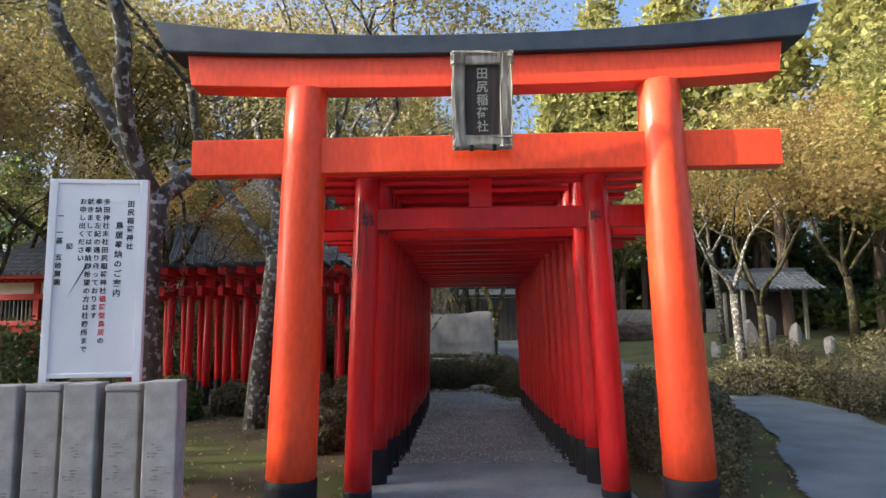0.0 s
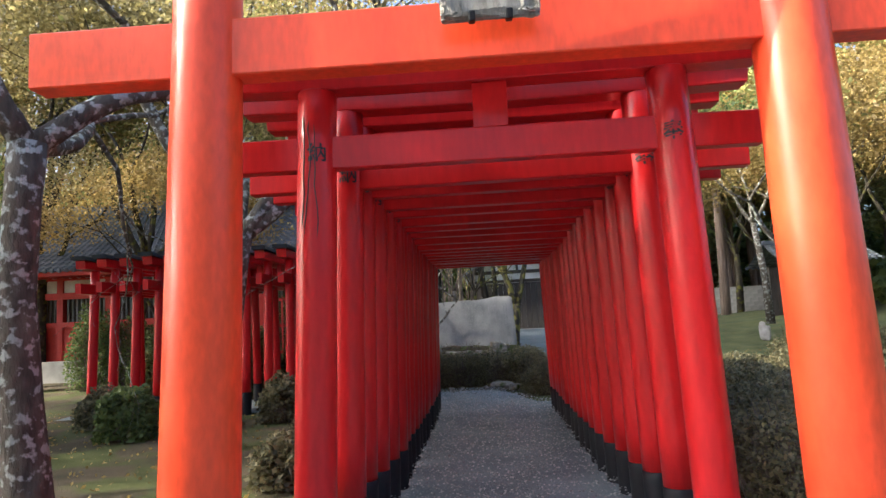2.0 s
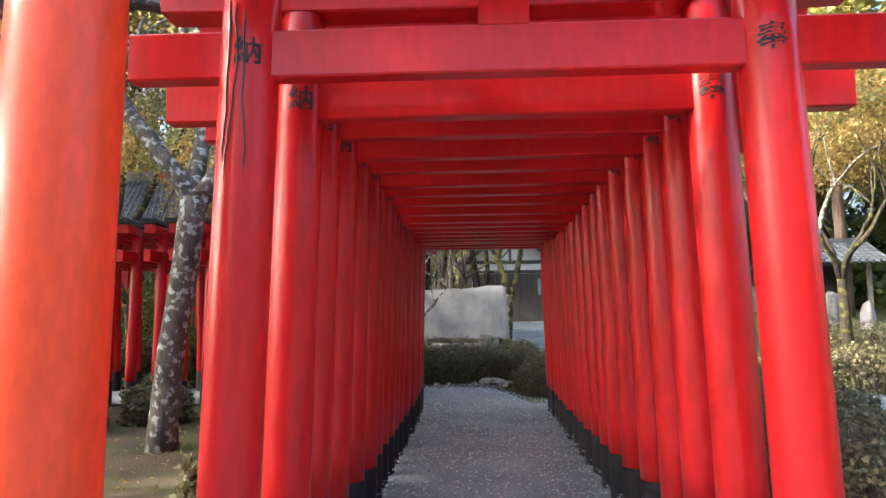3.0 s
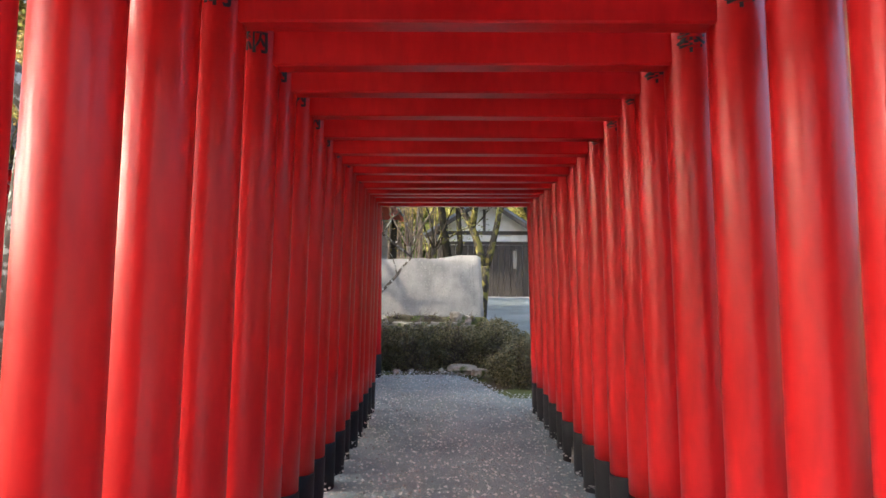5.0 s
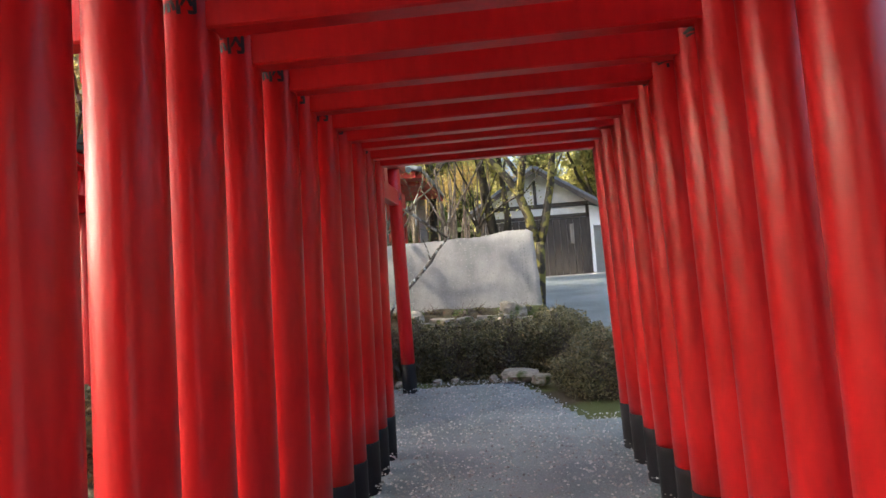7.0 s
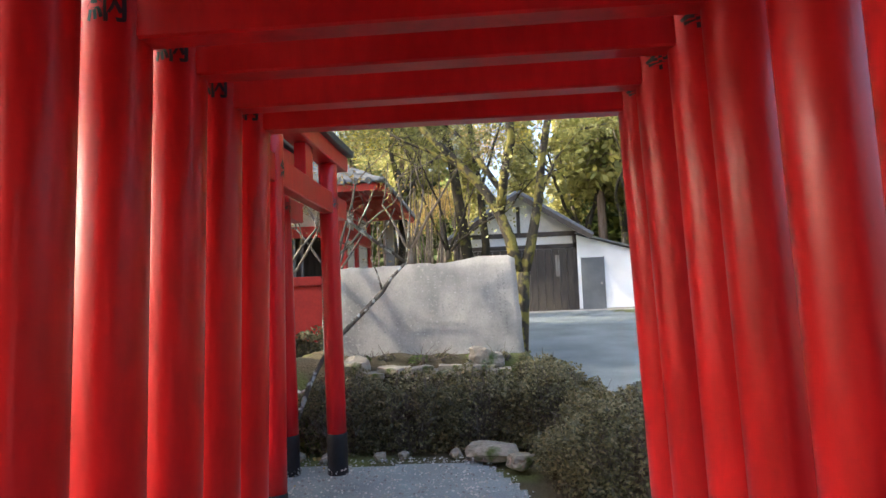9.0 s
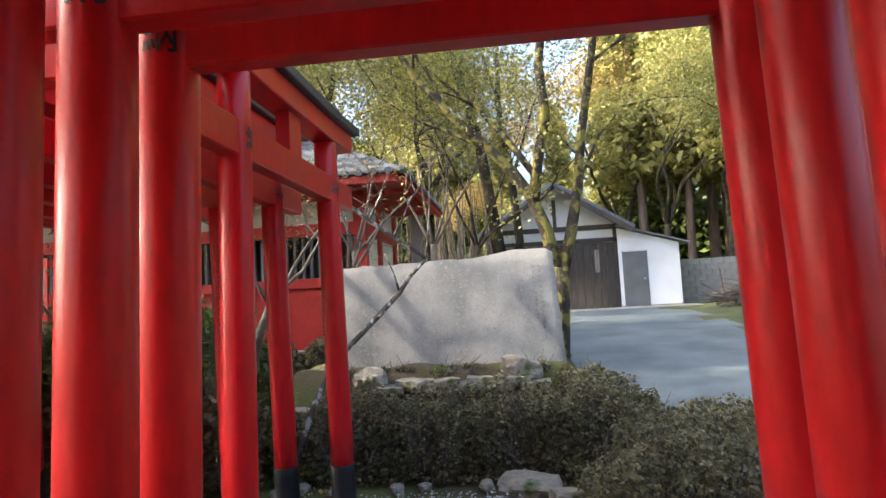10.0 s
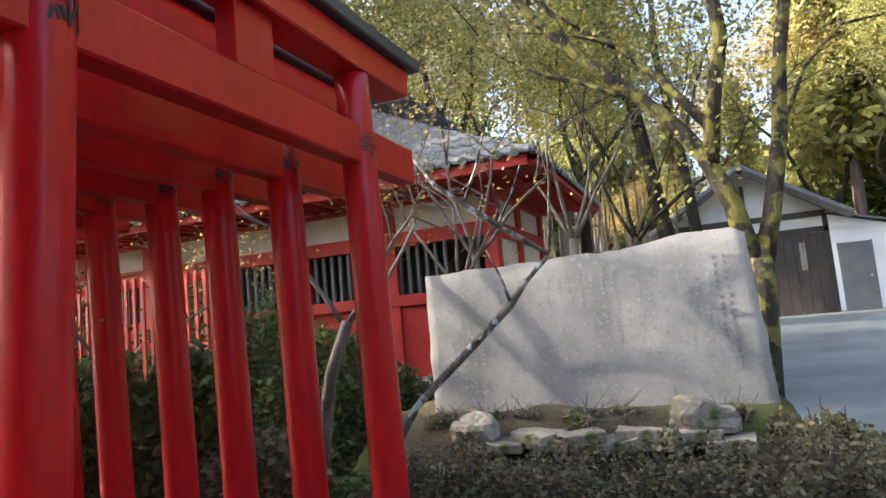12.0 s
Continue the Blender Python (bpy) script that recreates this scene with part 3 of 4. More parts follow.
# ---- monument, its stones and the leaning limb ----
def monument():
    bm = bmesh.new()
    n, rows = 60, 20
    x0, x1 = -1.58, 0.755
    front, back = {}, {}
    for i in range(n + 1):
        u = i / n
        x = x0 + (x1 - x0) * u
        top = 1.85 + 0.05 * u + 0.045 * smooth_step(0.66, 0.84, u) + 0.018 * noise.noise((u * 9, 2, 0)) + 0.01 * noise.noise((u * 30, 5, 0))
        top -= 0.05 * smooth_step(0.965, 1.0, u)
        low = 0.72
        for j in range(rows + 1):
            v = j / rows
            shift = 0.02 * noise.noise((0, v * 6, 1)) * (1 if u > 0.5 else -1) * (abs(u - 0.5) * 2) ** 6 + 0.07 * (1 - v) * u * u
            z = low + (top - low) * v
            rough = 0.002 * noise.noise((x * 9, z * 9, 3)) + 0.0015 * noise.noise((x * 30, z * 30, 3))
            edge = 0.012 * max(0, abs(u - 0.5) * 2 - 0.97) / 0.03 + 0.012 * max(0, v - 0.97) / 0.03
            front[i, j] = bm.verts.new((x + shift, 17.86 + rough + edge, z))
            back[i, j] = bm.verts.new((x + shift, 18.12 - edge + 0.02 * noise.noise((x * 3, z * 3, 9)), z))
    for i in range(n):
        for j in range(rows):
            bm.faces.new((front[i, j], front[i + 1, j], front[i + 1, j + 1], front[i, j + 1]))
            bm.faces.new((back[i, j + 1], back[i + 1, j + 1], back[i + 1, j], back[i, j]))
        bm.faces.new((front[i, rows], front[i + 1, rows], back[i + 1, rows], back[i, rows]))
        bm.faces.new((back[i, 0], back[i + 1, 0], front[i + 1, 0], front[i, 0]))
    for j in range(rows):
        bm.faces.new((front[0, j], front[0, j + 1], back[0, j + 1], back[0, j]))
        bm.faces.new((back[n, j], back[n, j + 1], front[n, j + 1], front[n, j]))
    m = thing("stone_monument", "broad grey stone slab monument carved with fine columns", "monument")
    part("slab", bm, SLAB, m, smooth=True).data.set_sharp_from_angle(angle=radians(35))
    rnd = random.Random(3)
    for k in range(2):
        marks = bmesh.new()
        z = 1.76
        while z > (1.0 if k == 0 else 1.2):
            h = rnd.uniform(0.02, 0.035)
            for q in range(3):
                x = 0.60 + 0.05 * (1.76 - z) - 0.06 * k + rnd.uniform(-0.008, 0.008)
                box(marks, x - rnd.uniform(0.006, 0.016), x + rnd.uniform(0.006, 0.016), 17.8568, 17.868, z - q * h / 3, z - q * h / 3 + 0.004)
            z -= h * 1.7
        tagged(part("carved_column", marks, CARVED, m, "dark carved column of characters"), kind="stuff")

    # the long inscription, worn nearly smooth
    worn = bmesh.new()
    for c in range(24):
        x = -1.38 + 0.078 * c
        z = 1.72
        while z > 0.92:
            if rnd.random() < 0.5:
                w = rnd.uniform(0.006, 0.014)
                a = x + 0.04 * (1.72 - z) * (c / 24) + rnd.uniform(-0.004, 0.004)
                vs = [worn.verts.new((a + p * w, 17.8575, z + q * rnd.uniform(0.005, 0.011))) for p, q in ((-1, -1), (1, -1), (1, 1), (-1, 1))]
                back = [worn.verts.new((v.co.x, 17.875, v.co.z)) for v in vs]
                worn.faces.new(vs)
                for k in range(4):
                    worn.faces.new((vs[k], back[k], back[(k + 1) % 4], vs[(k + 1) % 4]))
            z -= 0.034
    tagged(part("worn_inscription", worn, FAINT, m, "worn inscription in fine columns"), kind="stuff")


monument()
rnd = random.Random(21)
boulder("base_rock", "sunlit tan boulder beside the monument's foot", pose(0.36, 17.5, 0.76, 0, 0, 15), 0.46, 0.3, 0.3, 2)
boulder("base_rock", "pale squarish boulder beside the monument's foot", pose(-1.12, 17.45, 0.7, 0, 0, -10), 0.36, 0.3, 0.3, 5)
for k in range(26):
    x = -1.75 + 2.75 * (k % 13) / 12 + rnd.uniform(-0.05, 0.05)
    row = k // 13
    flat_stone("wall_stone", "mossy block of stone in the low wall under the monument", pose(x, 17.34 + 0.1 * row + rnd.uniform(-0.03, 0.03), 0.1 + 0.26 * row, 0, rnd.uniform(-4, 4), rnd.uniform(-12, 12)), rnd.uniform(0.2, 0.3), 0.26, rnd.uniform(0.22, 0.28), k + 30, "stones of the low wall")
for k in range(9):
    flat_stone("slab_rock", "flat broken stone slab at the monument's foot", pose(-0.88 + 0.17 * k + rnd.uniform(-0.04, 0.04), 17.46 + rnd.uniform(-0.05, 0.06), 0.62 + 0.05 * (k % 2), rnd.uniform(-5, 5), rnd.uniform(-6, 6), rnd.uniform(-30, 30)), rnd.uniform(0.22, 0.4), 0.26, 0.07, k + 80, "slabs at the monument")
for k in range(7):
    bush(-1.45 + 0.33 * k + 0.05 * (k % 2), 17.62 + 0.04 * (k % 3), 0.13, 0.08, 0.1, 180 + k, GREEN if k % 2 else HEDGE_LEAF, 500, 0.02, "small tuft of grass at the monument's foot", "grass_tuft", 14).location.z = 0.72
for k in range(5):
    flat_stone("slab_rock", "flat broken stone slab beside the mossy tree", pose(0.75 + 0.16 * k, 17.75 + rnd.uniform(-0.1, 0.15), 0.5 - 0.06 * k, rnd.uniform(-5, 5), rnd.uniform(-6, 6), rnd.uniform(-30, 30)), rnd.uniform(0.2, 0.32), 0.2, 0.1, k + 95, "slabs at the monument")
bm = bmesh.new()
grid = {}
for i in range(41):
    for j in range(25):
        x, y = -2.6 + 4.4 * i / 40, 17.3 + 3.2 * j / 24
        up = smooth_step(-2.6, -1.9, x) * (1 - smooth_step(0.82, 1.3, x)) * smooth_step(17.3, 17.62, y) * (1 - smooth_step(19.0, 20.5, y))
        grid[i, j] = bm.verts.new((x, y, -0.1 + (0.9 + 0.05 * noise.noise((x * 3, y * 3, 0))) * up + ground_z(x, y) * (1 - up)))
for i in range(40):
    for j in range(24):
        bm.faces.new((grid[i, j], grid[i + 1, j], grid[i + 1, j + 1], grid[i, j + 1]))
tagged(part("earth_mound", bm, SOIL, smooth=True), "mossy earth mound carrying the monument", "mound", kind="structure")
boulder("flat_rock", "flat pale rock at the end of the gravel path", pose(0.36, 16.25, 0.03, 0, 0, -12), 0.62, 0.42, 0.17, 12)
boulder("flat_rock", "small grey rock at the end of the gravel path", pose(0.62, 15.95, 0.01, 0, 0, 20), 0.3, 0.26, 0.18, 13)
for k in (0, 1, 3, 6, 7, 10):
    boulder("edging_stone", "small stone edging the gravel path", pose(-1.7 + 0.17 * k + rnd.uniform(-0.03, 0.03), 16.45 + rnd.uniform(-0.1, 0.1), -0.05, 0, 0, rnd.uniform(0, 90)), rnd.uniform(0.12, 0.26), 0.16, 0.13, k + 50, group="edging stones", sub=2)

bm = bmesh.new()
tube(bm, [(-1.62, 16.55, 0.1), (-1.44, 16.72, 0.65), (-1.29, 16.9, 0.97), (-1.2, 17.0, 1.08), (-1.0, 17.25, 1.31), (-0.79, 17.5, 1.56), (-0.7, 17.6, 1.71), (-0.53, 17.7, 1.89)], [0.03, 0.026, 0.024, 0.025, 0.027, 0.027, 0.02, 0.014], 8)
tube(bm, [(-0.53, 17.7, 1.89), (-0.66, 17.6, 2.0), (-0.83, 17.5, 2.12), (-1.05, 17.45, 2.3), (-1.23, 17.4, 2.45), (-1.4, 17.4, 2.7)], [0.014, 0.018, 0.022, 0.022, 0.02, 0.008], 7)
for a, b in (((-0.79, 17.5, 1.56), (-0.9, 17.4, 1.95)), ((-1.0, 17.25, 1.31), (-0.88, 17.2, 1.42)), ((-0.53, 17.7, 1.89), (-0.42, 17.55, 2.9)), ((-0.83, 17.5, 2.12), (-0.6, 17.4, 2.5)), ((-1.05, 17.45, 2.3), (-0.8, 17.3, 2.75))):
    tube(bm, [a, tuple((Vector(a) + Vector(b)) / 2 + Vector((0.015, 0, 0))), b], [0.014, 0.009, 0.004], 5)
tagged(part("leaning_branch", bm, BARK_PALE, None, smooth=True), "lichen-covered bare branch leaning on the monument", "branch")

# ---- shrubs ----
bush(-1.2, 16.95, 0.6, 0.36, 0.8, 71, count=9000, leaf=0.024, stems=170)
bush(-0.45, 16.95, 0.62, 0.38, 0.8, 1, count=9500, leaf=0.024, stems=180)
bush(0.3, 17.0, 0.62, 0.42, 0.8, 2, count=10000, leaf=0.024, stems=190)
bush(0.95, 16.9, 0.55, 0.46, 0.86, 3, count=10000, leaf=0.024, label="twiggy grey-brown shrub before the monument", stems=150)
bush(1.55, 15.55, 0.82, 0.75, 0.76, 4, count=20000, leaf=0.022, label="dense clipped azalea shrub with olive-brown leaves", stems=140)
bush(2.9, 15.9, 0.85, 0.7, 0.72, 5, count=16000, leaf=0.024, label="dense clipped azalea shrub with olive-brown leaves", stems=120)
bush(1.35, 17.65, 0.42, 0.38, 0.62, 72, count=8000, leaf=0.024, stems=110)
bush(0.98, 17.45, 0.36, 0.3, 0.9, 73, count=8000, leaf=0.024, stems=110)
for k in range(6):
    bush(-2.5 - 0.95 * k, 20.75, 0.6, 0.4, 0.95, 140 + k, GREEN if k % 2 else HEDGE_LEAF, 3500, 0.05, "dark leafy shrub before the shrine hall")
bush(2.2, 17.3, 0.9, 0.5, 0.5, 6, count=5000)
bush(-1.75, 17.1, 0.5, 0.4, 0.6, 7, GREEN, 3000, 0.05, "green leafy shrub between the gates and the monument")
bush(2.35, 7.4, 0.5, 1.15, 0.82, 8, count=9000, leaf=0.03, label="dark russet azalea shrub beside the gates", stems=140)
bush(2.5, 9.7, 0.55, 1.1, 0.7, 9, count=8000, leaf=0.03, label="dark russet azalea shrub beside the gates", stems=120)
bush(2.6, 12.2, 0.6, 1.2, 0.6, 10, count=7000, leaf=0.03, label="twiggy low shrub beside the gates")
for k, (x, y, rx, ry, h) in enumerate(((6.6, 15.2, 1.1, 0.7, 0.85), (8.2, 14.2, 1.2, 0.7, 0.9), (9.9, 13.0, 1.2, 0.7, 0.95), (8.6, 19.0, 1.6, 0.9, 1.0), (11.4, 17.5, 1.6, 1.0, 1.2), (7.3, 12.2, 0.5, 0.5, 0.4), (11.5, 11.5, 1.2, 0.8, 0.9), (7.6, 17.2, 1.3, 0.6, 0.6), (5.4, 17.0, 0.8, 0.6, 0.5))):
    bush(x, y, rx, ry, h, 20 + k, HEDGE_LEAF, 5000, 0.045, "dark clipped shrub along the gravel road")
for k, (x, y, rx, ry, h) in enumerate(((7.3, 11.4, 0.7, 0.8, 0.9), (7.5, 10.1, 0.7, 0.8, 0.85), (8.4, 12.6, 0.9, 0.8, 1.0), (7.6, 13.0, 0.6, 0.8, 0.85), (8.6, 9.2, 0.9, 0.8, 0.8), (3.6, 10.7, 0.6, 0.9, 0.75), (3.9, 12.3, 0.6, 0.9, 0.75), (3.9, 13.8, 0.6, 0.8, 0.7), (3.2, 9.2, 0.5, 0.9, 0.75))):
    bush(x, y, rx, ry, h, 110 + k, HEDGE_LEAF, 6000, 0.035, "dark brown-green clipped shrub beside the gravel road")
for k, x in enumerate((-3.1, -4.1, -5.2)):
    bush(x, 17.0, 0.5, 0.35, 1.65, 130 + k, GREEN, 4500, 0.055, "dark leafy shrub behind the side row of gates")
for k, (x, y, rx, ry, h, m) in enumerate(((-5.3, 11.9, 0.5, 0.45, 0.75, GREEN), (-4.4, 12.6, 0.5, 0.4, 0.6, HEDGE_LEAF), (-3.2, 13.1, 0.6, 0.4, 0.8, HEDGE_LEAF), (-2.2, 13.0, 0.5, 0.5, 0.7, HEDGE_LEAF), (-6.3, 13.1, 0.6, 0.4, 0.7, HEDGE_LEAF), (-8.4, 12.0, 1.0, 0.8, 1.9, GREEN), (-9.5, 10.0, 1.2, 0.9, 1.7, GREEN), (-2.1, 11.0, 0.45, 0.5, 0.6, HEDGE_LEAF), (-2.0, 9.0, 0.35, 0.6, 0.5, HEDGE_LEAF))):
    bush(x, y, rx, ry, h, 40 + k, m, 4500, 0.045 if m is HEDGE_LEAF else 0.065, "low green shrub before the side row of gates" if m is GREEN else "sparse brown shrub before the side row of gates")
for k in range(8):
    x = -2.4 - 0.75 * k
    bush(x, 16.75 + 0.15 * (k % 2), 0.5, 0.4, 1.0 + 0.3 * (k % 3), 80 + k, GREEN if k % 3 else HEDGE_LEAF, 3500, 0.05, "dark leafy shrub behind the side row of gates")
shrub("evergreen_bush", "tall dark evergreen bush with a few red berries", pose(10.2, 12.8, 0.3), 1.5, 1.4, 3.4, 61, GREEN, 9000, 0.11, 30)

for k in range(9):
    bush(-3.7 - 0.85 * k, 19.5 + 0.2 * (k % 2), 0.75, 0.5, 1.7 + 0.35 * (k % 3), 160 + k, GREEN, 5000, 0.055, "tall dark leafy shrub before the shrine hall")

# ---- trees near the way ----
broad_tree("maple_tree", "leaning tree with dark lichen-spotted bark and olive leaves", pose(-3.42, 7.0, 0),
           [(0.1, 0, -0.2), (0.07, 0, 0.3), (0.0, 0, 1.0), (-0.06, 0, 1.8), (-0.02, 0, 2.5), (0.02, 0, 3.0)], [0.21, 0.17, 0.15, 0.14, 0.13, 0.14], 5, BROWN_LEAF, BARK_PALE, 3.1, 4, 26, 0.055, 0.55, 4, above=3.4,
           heads=[(-0.55, 0.1, 1.0), (0.45, 0.5, 0.6), (-0.3, -0.6, 0.8), (-0.8, 0.9, 0.8)])
broad_tree("maple_tree", "forked tree with grey bark between the rows of gates", pose(-3.35, 10.8, 0),
           [(-0.12, 0, -0.2), (-0.1, 0, 0.3), (-0.04, 0, 1.0), (0.08, 0, 1.8), (0.14, 0, 2.35), (0.2, 0, 2.75)], [0.19, 0.16, 0.15, 0.145, 0.15, 0.16], 6, MAPLE, BARK_PALE, 3.2, 4, 18, 0.05, 0.45, 5, above=3.9,
           heads=[(-0.75, 0.2, 0.9), (0.9, 0.4, 0.7), (-0.2, 0.6, 1.0), (0.6, -0.1, 1.0), (0.5, 0.8, 0.5)])
broad_tree("maple_tree", "mossy multi-stemmed tree beside the stone monument", pose(0.0, 18.65, 0.0),
           [(0.8, 0, 0.2), (0.8, 0, 0.7), (0.85, 0, 1.3), (0.88, 0, 1.75)], [0.15, 0.12, 0.11, 0.1], 9, MAPLE, MOSSY, 1.8, 4, 8, 0.037, 0.34, 0, spread=0.7, lift=0.15,
           stems=[([(0.86, 0, 1.6), (0.75, 0.05, 2.2), (0.6, 0.05, 2.6), (0.42, 0.1, 2.9), (0.16, 0.1, 3.2), (-0.28, 0.1, 3.65), (-0.72, 0.15, 4.2), (-1.15, 0.2, 5.0), (-1.6, 0.1, 5.9)], 0.085, 0.025),
                  ([(0.63, 0.05, 2.52), (0.7, 0, 3.0), (0.82, -0.1, 3.5), (0.78, -0.1, 4.1), (0.88, -0.1, 4.8), (0.9, -0.1, 5.6), (1.1, -0.2, 6.6), (1.2, -0.2, 7.6), (1.5, -0.1, 8.6)], 0.07, 0.025),
                  ([(0.9, 0, 1.7), (1.02, 0.1, 2.1), (1.16, 0.2, 2.7), (1.24, 0.25, 3.3), (1.42, 0.3, 4.2), (1.6, 0.3, 5.2), (2.0, 0.4, 6.2), (2.6, 0.4, 7.2), (3.1, 0.5, 8.0)], 0.075, 0.022),
                  ([(0.7, 0.1, 2.8), (0.35, 0.4, 3.4), (0.0, 0.7, 3.9), (-0.4, 0.9, 4.3)], 0.045, 0.02),
                  ([(1.16, 0.2, 2.7), (1.5, 0.8, 3.4), (2.0, 1.6, 4.0), (2.7, 2.4, 4.3), (3.4, 3.2, 4.5), (4.1, 4.0, 4.4)], 0.02, 0.008)])
broad_tree("maple_tree", "dark tree with twin stems behind the monument", pose(0.0, 21.6, 0.0),
           [(0.3, 0, 0.1), (0.28, 0, 0.9), (0.26, 0, 1.5)], [0.17, 0.15, 0.14], 15, MAPLE, BARK, 2.1, 4, 10, 0.042, 0.34, 0, lift=0.2,
           stems=[([(0.24, 0, 1.4), (0.1, 0, 2.4), (0.0, 0.1, 3.2), (-0.1, 0.1, 4.0), (-0.35, 0.1, 5.0), (-0.6, 0.1, 6.0), (-1.1, 0.2, 7.0), (-1.5, 0.2, 8.0), (-2.1, 0.3, 9.0)], 0.11, 0.035),
                  ([(0.28, 0, 1.4), (0.46, 0, 2.3), (0.4, -0.1, 3.2), (0.25, -0.1, 4.6), (0.3, -0.1, 5.6)], 0.09, 0.03)])
broad_tree("yellow_tree", "slender tree with bright yellow autumn leaves", pose(-1.6, 25.5, 0.7),
           [(0, 0, -0.3), (0.1, 0, 1.5), (0.15, 0, 3.2)], [0.13, 0.11, 0.09], 19, YELLOW, BARK, 1.9, 4, 24, 0.05, 0.3, 3, lift=0.05, spread=0.95)
broad_tree("bare_tree", "small bare plum tree with tangled twigs", pose(-2.5, 17.6, 0.05),
           [(0, 0, -0.2), (0.05, 0, 0.5), (0.2, -0.05, 1.1), (0.38, -0.05, 1.5)], [0.07, 0.06, 0.05, 0.045], 23, RUSSET, TWIG, 0.9, 5, 0, 0.045, 0.12, 3, thick=0.5, spread=0.95, lift=0.05,
           heads=[(0.5, 0.3, 1.0), (0.2, 0.3, 1.0), (-0.6, 0.0, 0.8)])
broad_tree("bare_tree", "bare twiggy tree behind the monument with few red leaves", pose(-1.75, 18.9, 0.5),
           [(0, 0, -0.4), (0.02, 0, 0.6), (0.1, -0.05, 1.3)], [0.06, 0.05, 0.04], 27, RUSSET, TWIG, 0.85, 5, 1, 0.026, 0.15, 4, thick=0.5, spread=1.0, lift=0.1,
           heads=[(0.7, -0.2, 0.8), (-0.5, 0.1, 1.0), (0.3, 0.2, 1.0), (-0.2, -0.2, 1.0)])
broad_tree("bare_tree", "small bare plum tree with tangled twigs", pose(-3.9, 17.2, 0.05),
           [(0, 0, -0.2), (0.0, 0, 0.5), (0.1, -0.05, 1.1)], [0.07, 0.06, 0.045], 29, RUSSET, TWIG, 0.85, 5, 1, 0.028, 0.15, 3, thick=0.5, spread=0.95, lift=0.05)
for k, (x, y, s) in enumerate(((-0.75, 19.7, 31), (-0.2, 20.4, 35), (-1.9, 20.0, 39))):
    broad_tree("bare_tree", "grey twiggy tree with thin olive leaves behind the monument", pose(x, y, 0.3),
               [(0, 0, -0.4), (0.03, 0, 0.9), (0.06, -0.05, 1.9)], [0.06, 0.05, 0.045], s, MAPLE, TWIG if k != 1 else BARK, 1.25, 5, 3, 0.03, 0.2, 4, thick=0.55, spread=0.9, lift=0.15,
               heads=[(0.7, -0.2, 0.8), (-0.5, 0.1, 1.0), (0.3, 0.2, 1.0), (-0.2, -0.2, 1.0)])
broad_tree("slender_tree", "slender forked tree with thin olive foliage", pose(7.15, 17.4, 0.4),
           [(0.05, 0, -0.3), (0.03, 0, 0.6), (-0.02, 0, 1.3), (-0.05, 0, 1.9)], [0.15, 0.12, 0.11, 0.1], 33, MAPLE, BARK_PALE, 1.9, 4, 5, 0.08, 0.34, 2, lift=0.35, spread=0.5,
           heads=[(-0.35, 0.0, 1.0), (0.3, 0.1, 1.0)])
broad_tree("slender_tree", "leaning tree with russet foliage by the road", pose(9.6, 15.2, 0.3),
           [(0, 0, -0.3), (0.3, 0, 0.8), (0.5, 0, 1.6)], [0.09, 0.07, 0.06], 37, RUSSET, BARK, 1.7, 4, 8, 0.08, 0.36, 3, lift=0.2)
broad_tree("slender_tree", "tree with green leaves beside the bank", pose(9.3, 24.0, 1.1),
           [(0, 0, -0.3), (-0.05, 0, 1.2), (-0.25, 0, 3.0)], [0.14, 0.11, 0.09], 41, GREEN, BARK_PALE, 1.8, 4, 8, 0.09, 0.34, 3, lift=0.2)


# ---- woods around ----
def scatter(masters, places, group):
    """Copies of the grown trees, turned and scaled, at the given places; low ones in the gap beyond the barn."""
    rnd = random.Random(len(places))
    used = set()
    for k, (x, y, s) in enumerate(places):
        if y > 30 and -0.05 < (x - 0.6) / (y - 12) < 0.15:
            s *= 0.5
        m = masters[k % len(masters)]
        at = pose(x, y, ground_z(x, y) - 0.05, 0, 0, rnd.uniform(0, 360))
        if m.name in used:
            o = copy_thing(m, at)
        else:
            o = m
            used.add(m.name)
            o.matrix_basis = at
        o.scale = (s, s, s * rnd.uniform(0.92, 1.1))


wood_a = broad_tree("woodland_tree", "tall broadleaf tree with olive and yellow leaves", pose(0, 0, 0), [(0, 0, -0.3), (0.05, 0, 1.5), (-0.1, 0.1, 3.4)], [0.2, 0.17, 0.14], 51, MAPLE, BARK, 3.0, 4, 24, 0.075, 0.55, 4, "woodland trees", lift=0.25)
wood_b = broad_tree("woodland_tree", "tall broadleaf tree with dark green leaves", pose(0, 0, 0), [(0, 0, -0.3), (-0.1, 0, 1.8), (0.1, 0.1, 3.0)], [0.22, 0.18, 0.15], 52, GREEN, BARK, 2.9, 4, 28, 0.1, 0.6, 4, "woodland trees", lift=0.2)
wood_c = broad_tree("woodland_tree", "broadleaf tree with russet and ochre leaves", pose(0, 0, 0), [(0, 0, -0.3), (0.1, 0, 1.5), (0.0, 0.1, 2.6)], [0.18, 0.15, 0.12], 53, RUSSET, BARK, 2.6, 4, 22, 0.07, 0.5, 4, "woodland trees", lift=0.15)
wood_d = broad_tree("woodland_tree", "broadleaf tree with thin olive-brown autumn leaves", pose(0, 0, 0), [(0, 0, -0.3), (0.1, 0, 1.5), (-0.1, 0.1, 2.8)], [0.17, 0.14, 0.12], 57, BROWN_LEAF, BARK, 2.8, 4, 20, 0.065, 0.5, 4, "woodland trees", lift=0.2)
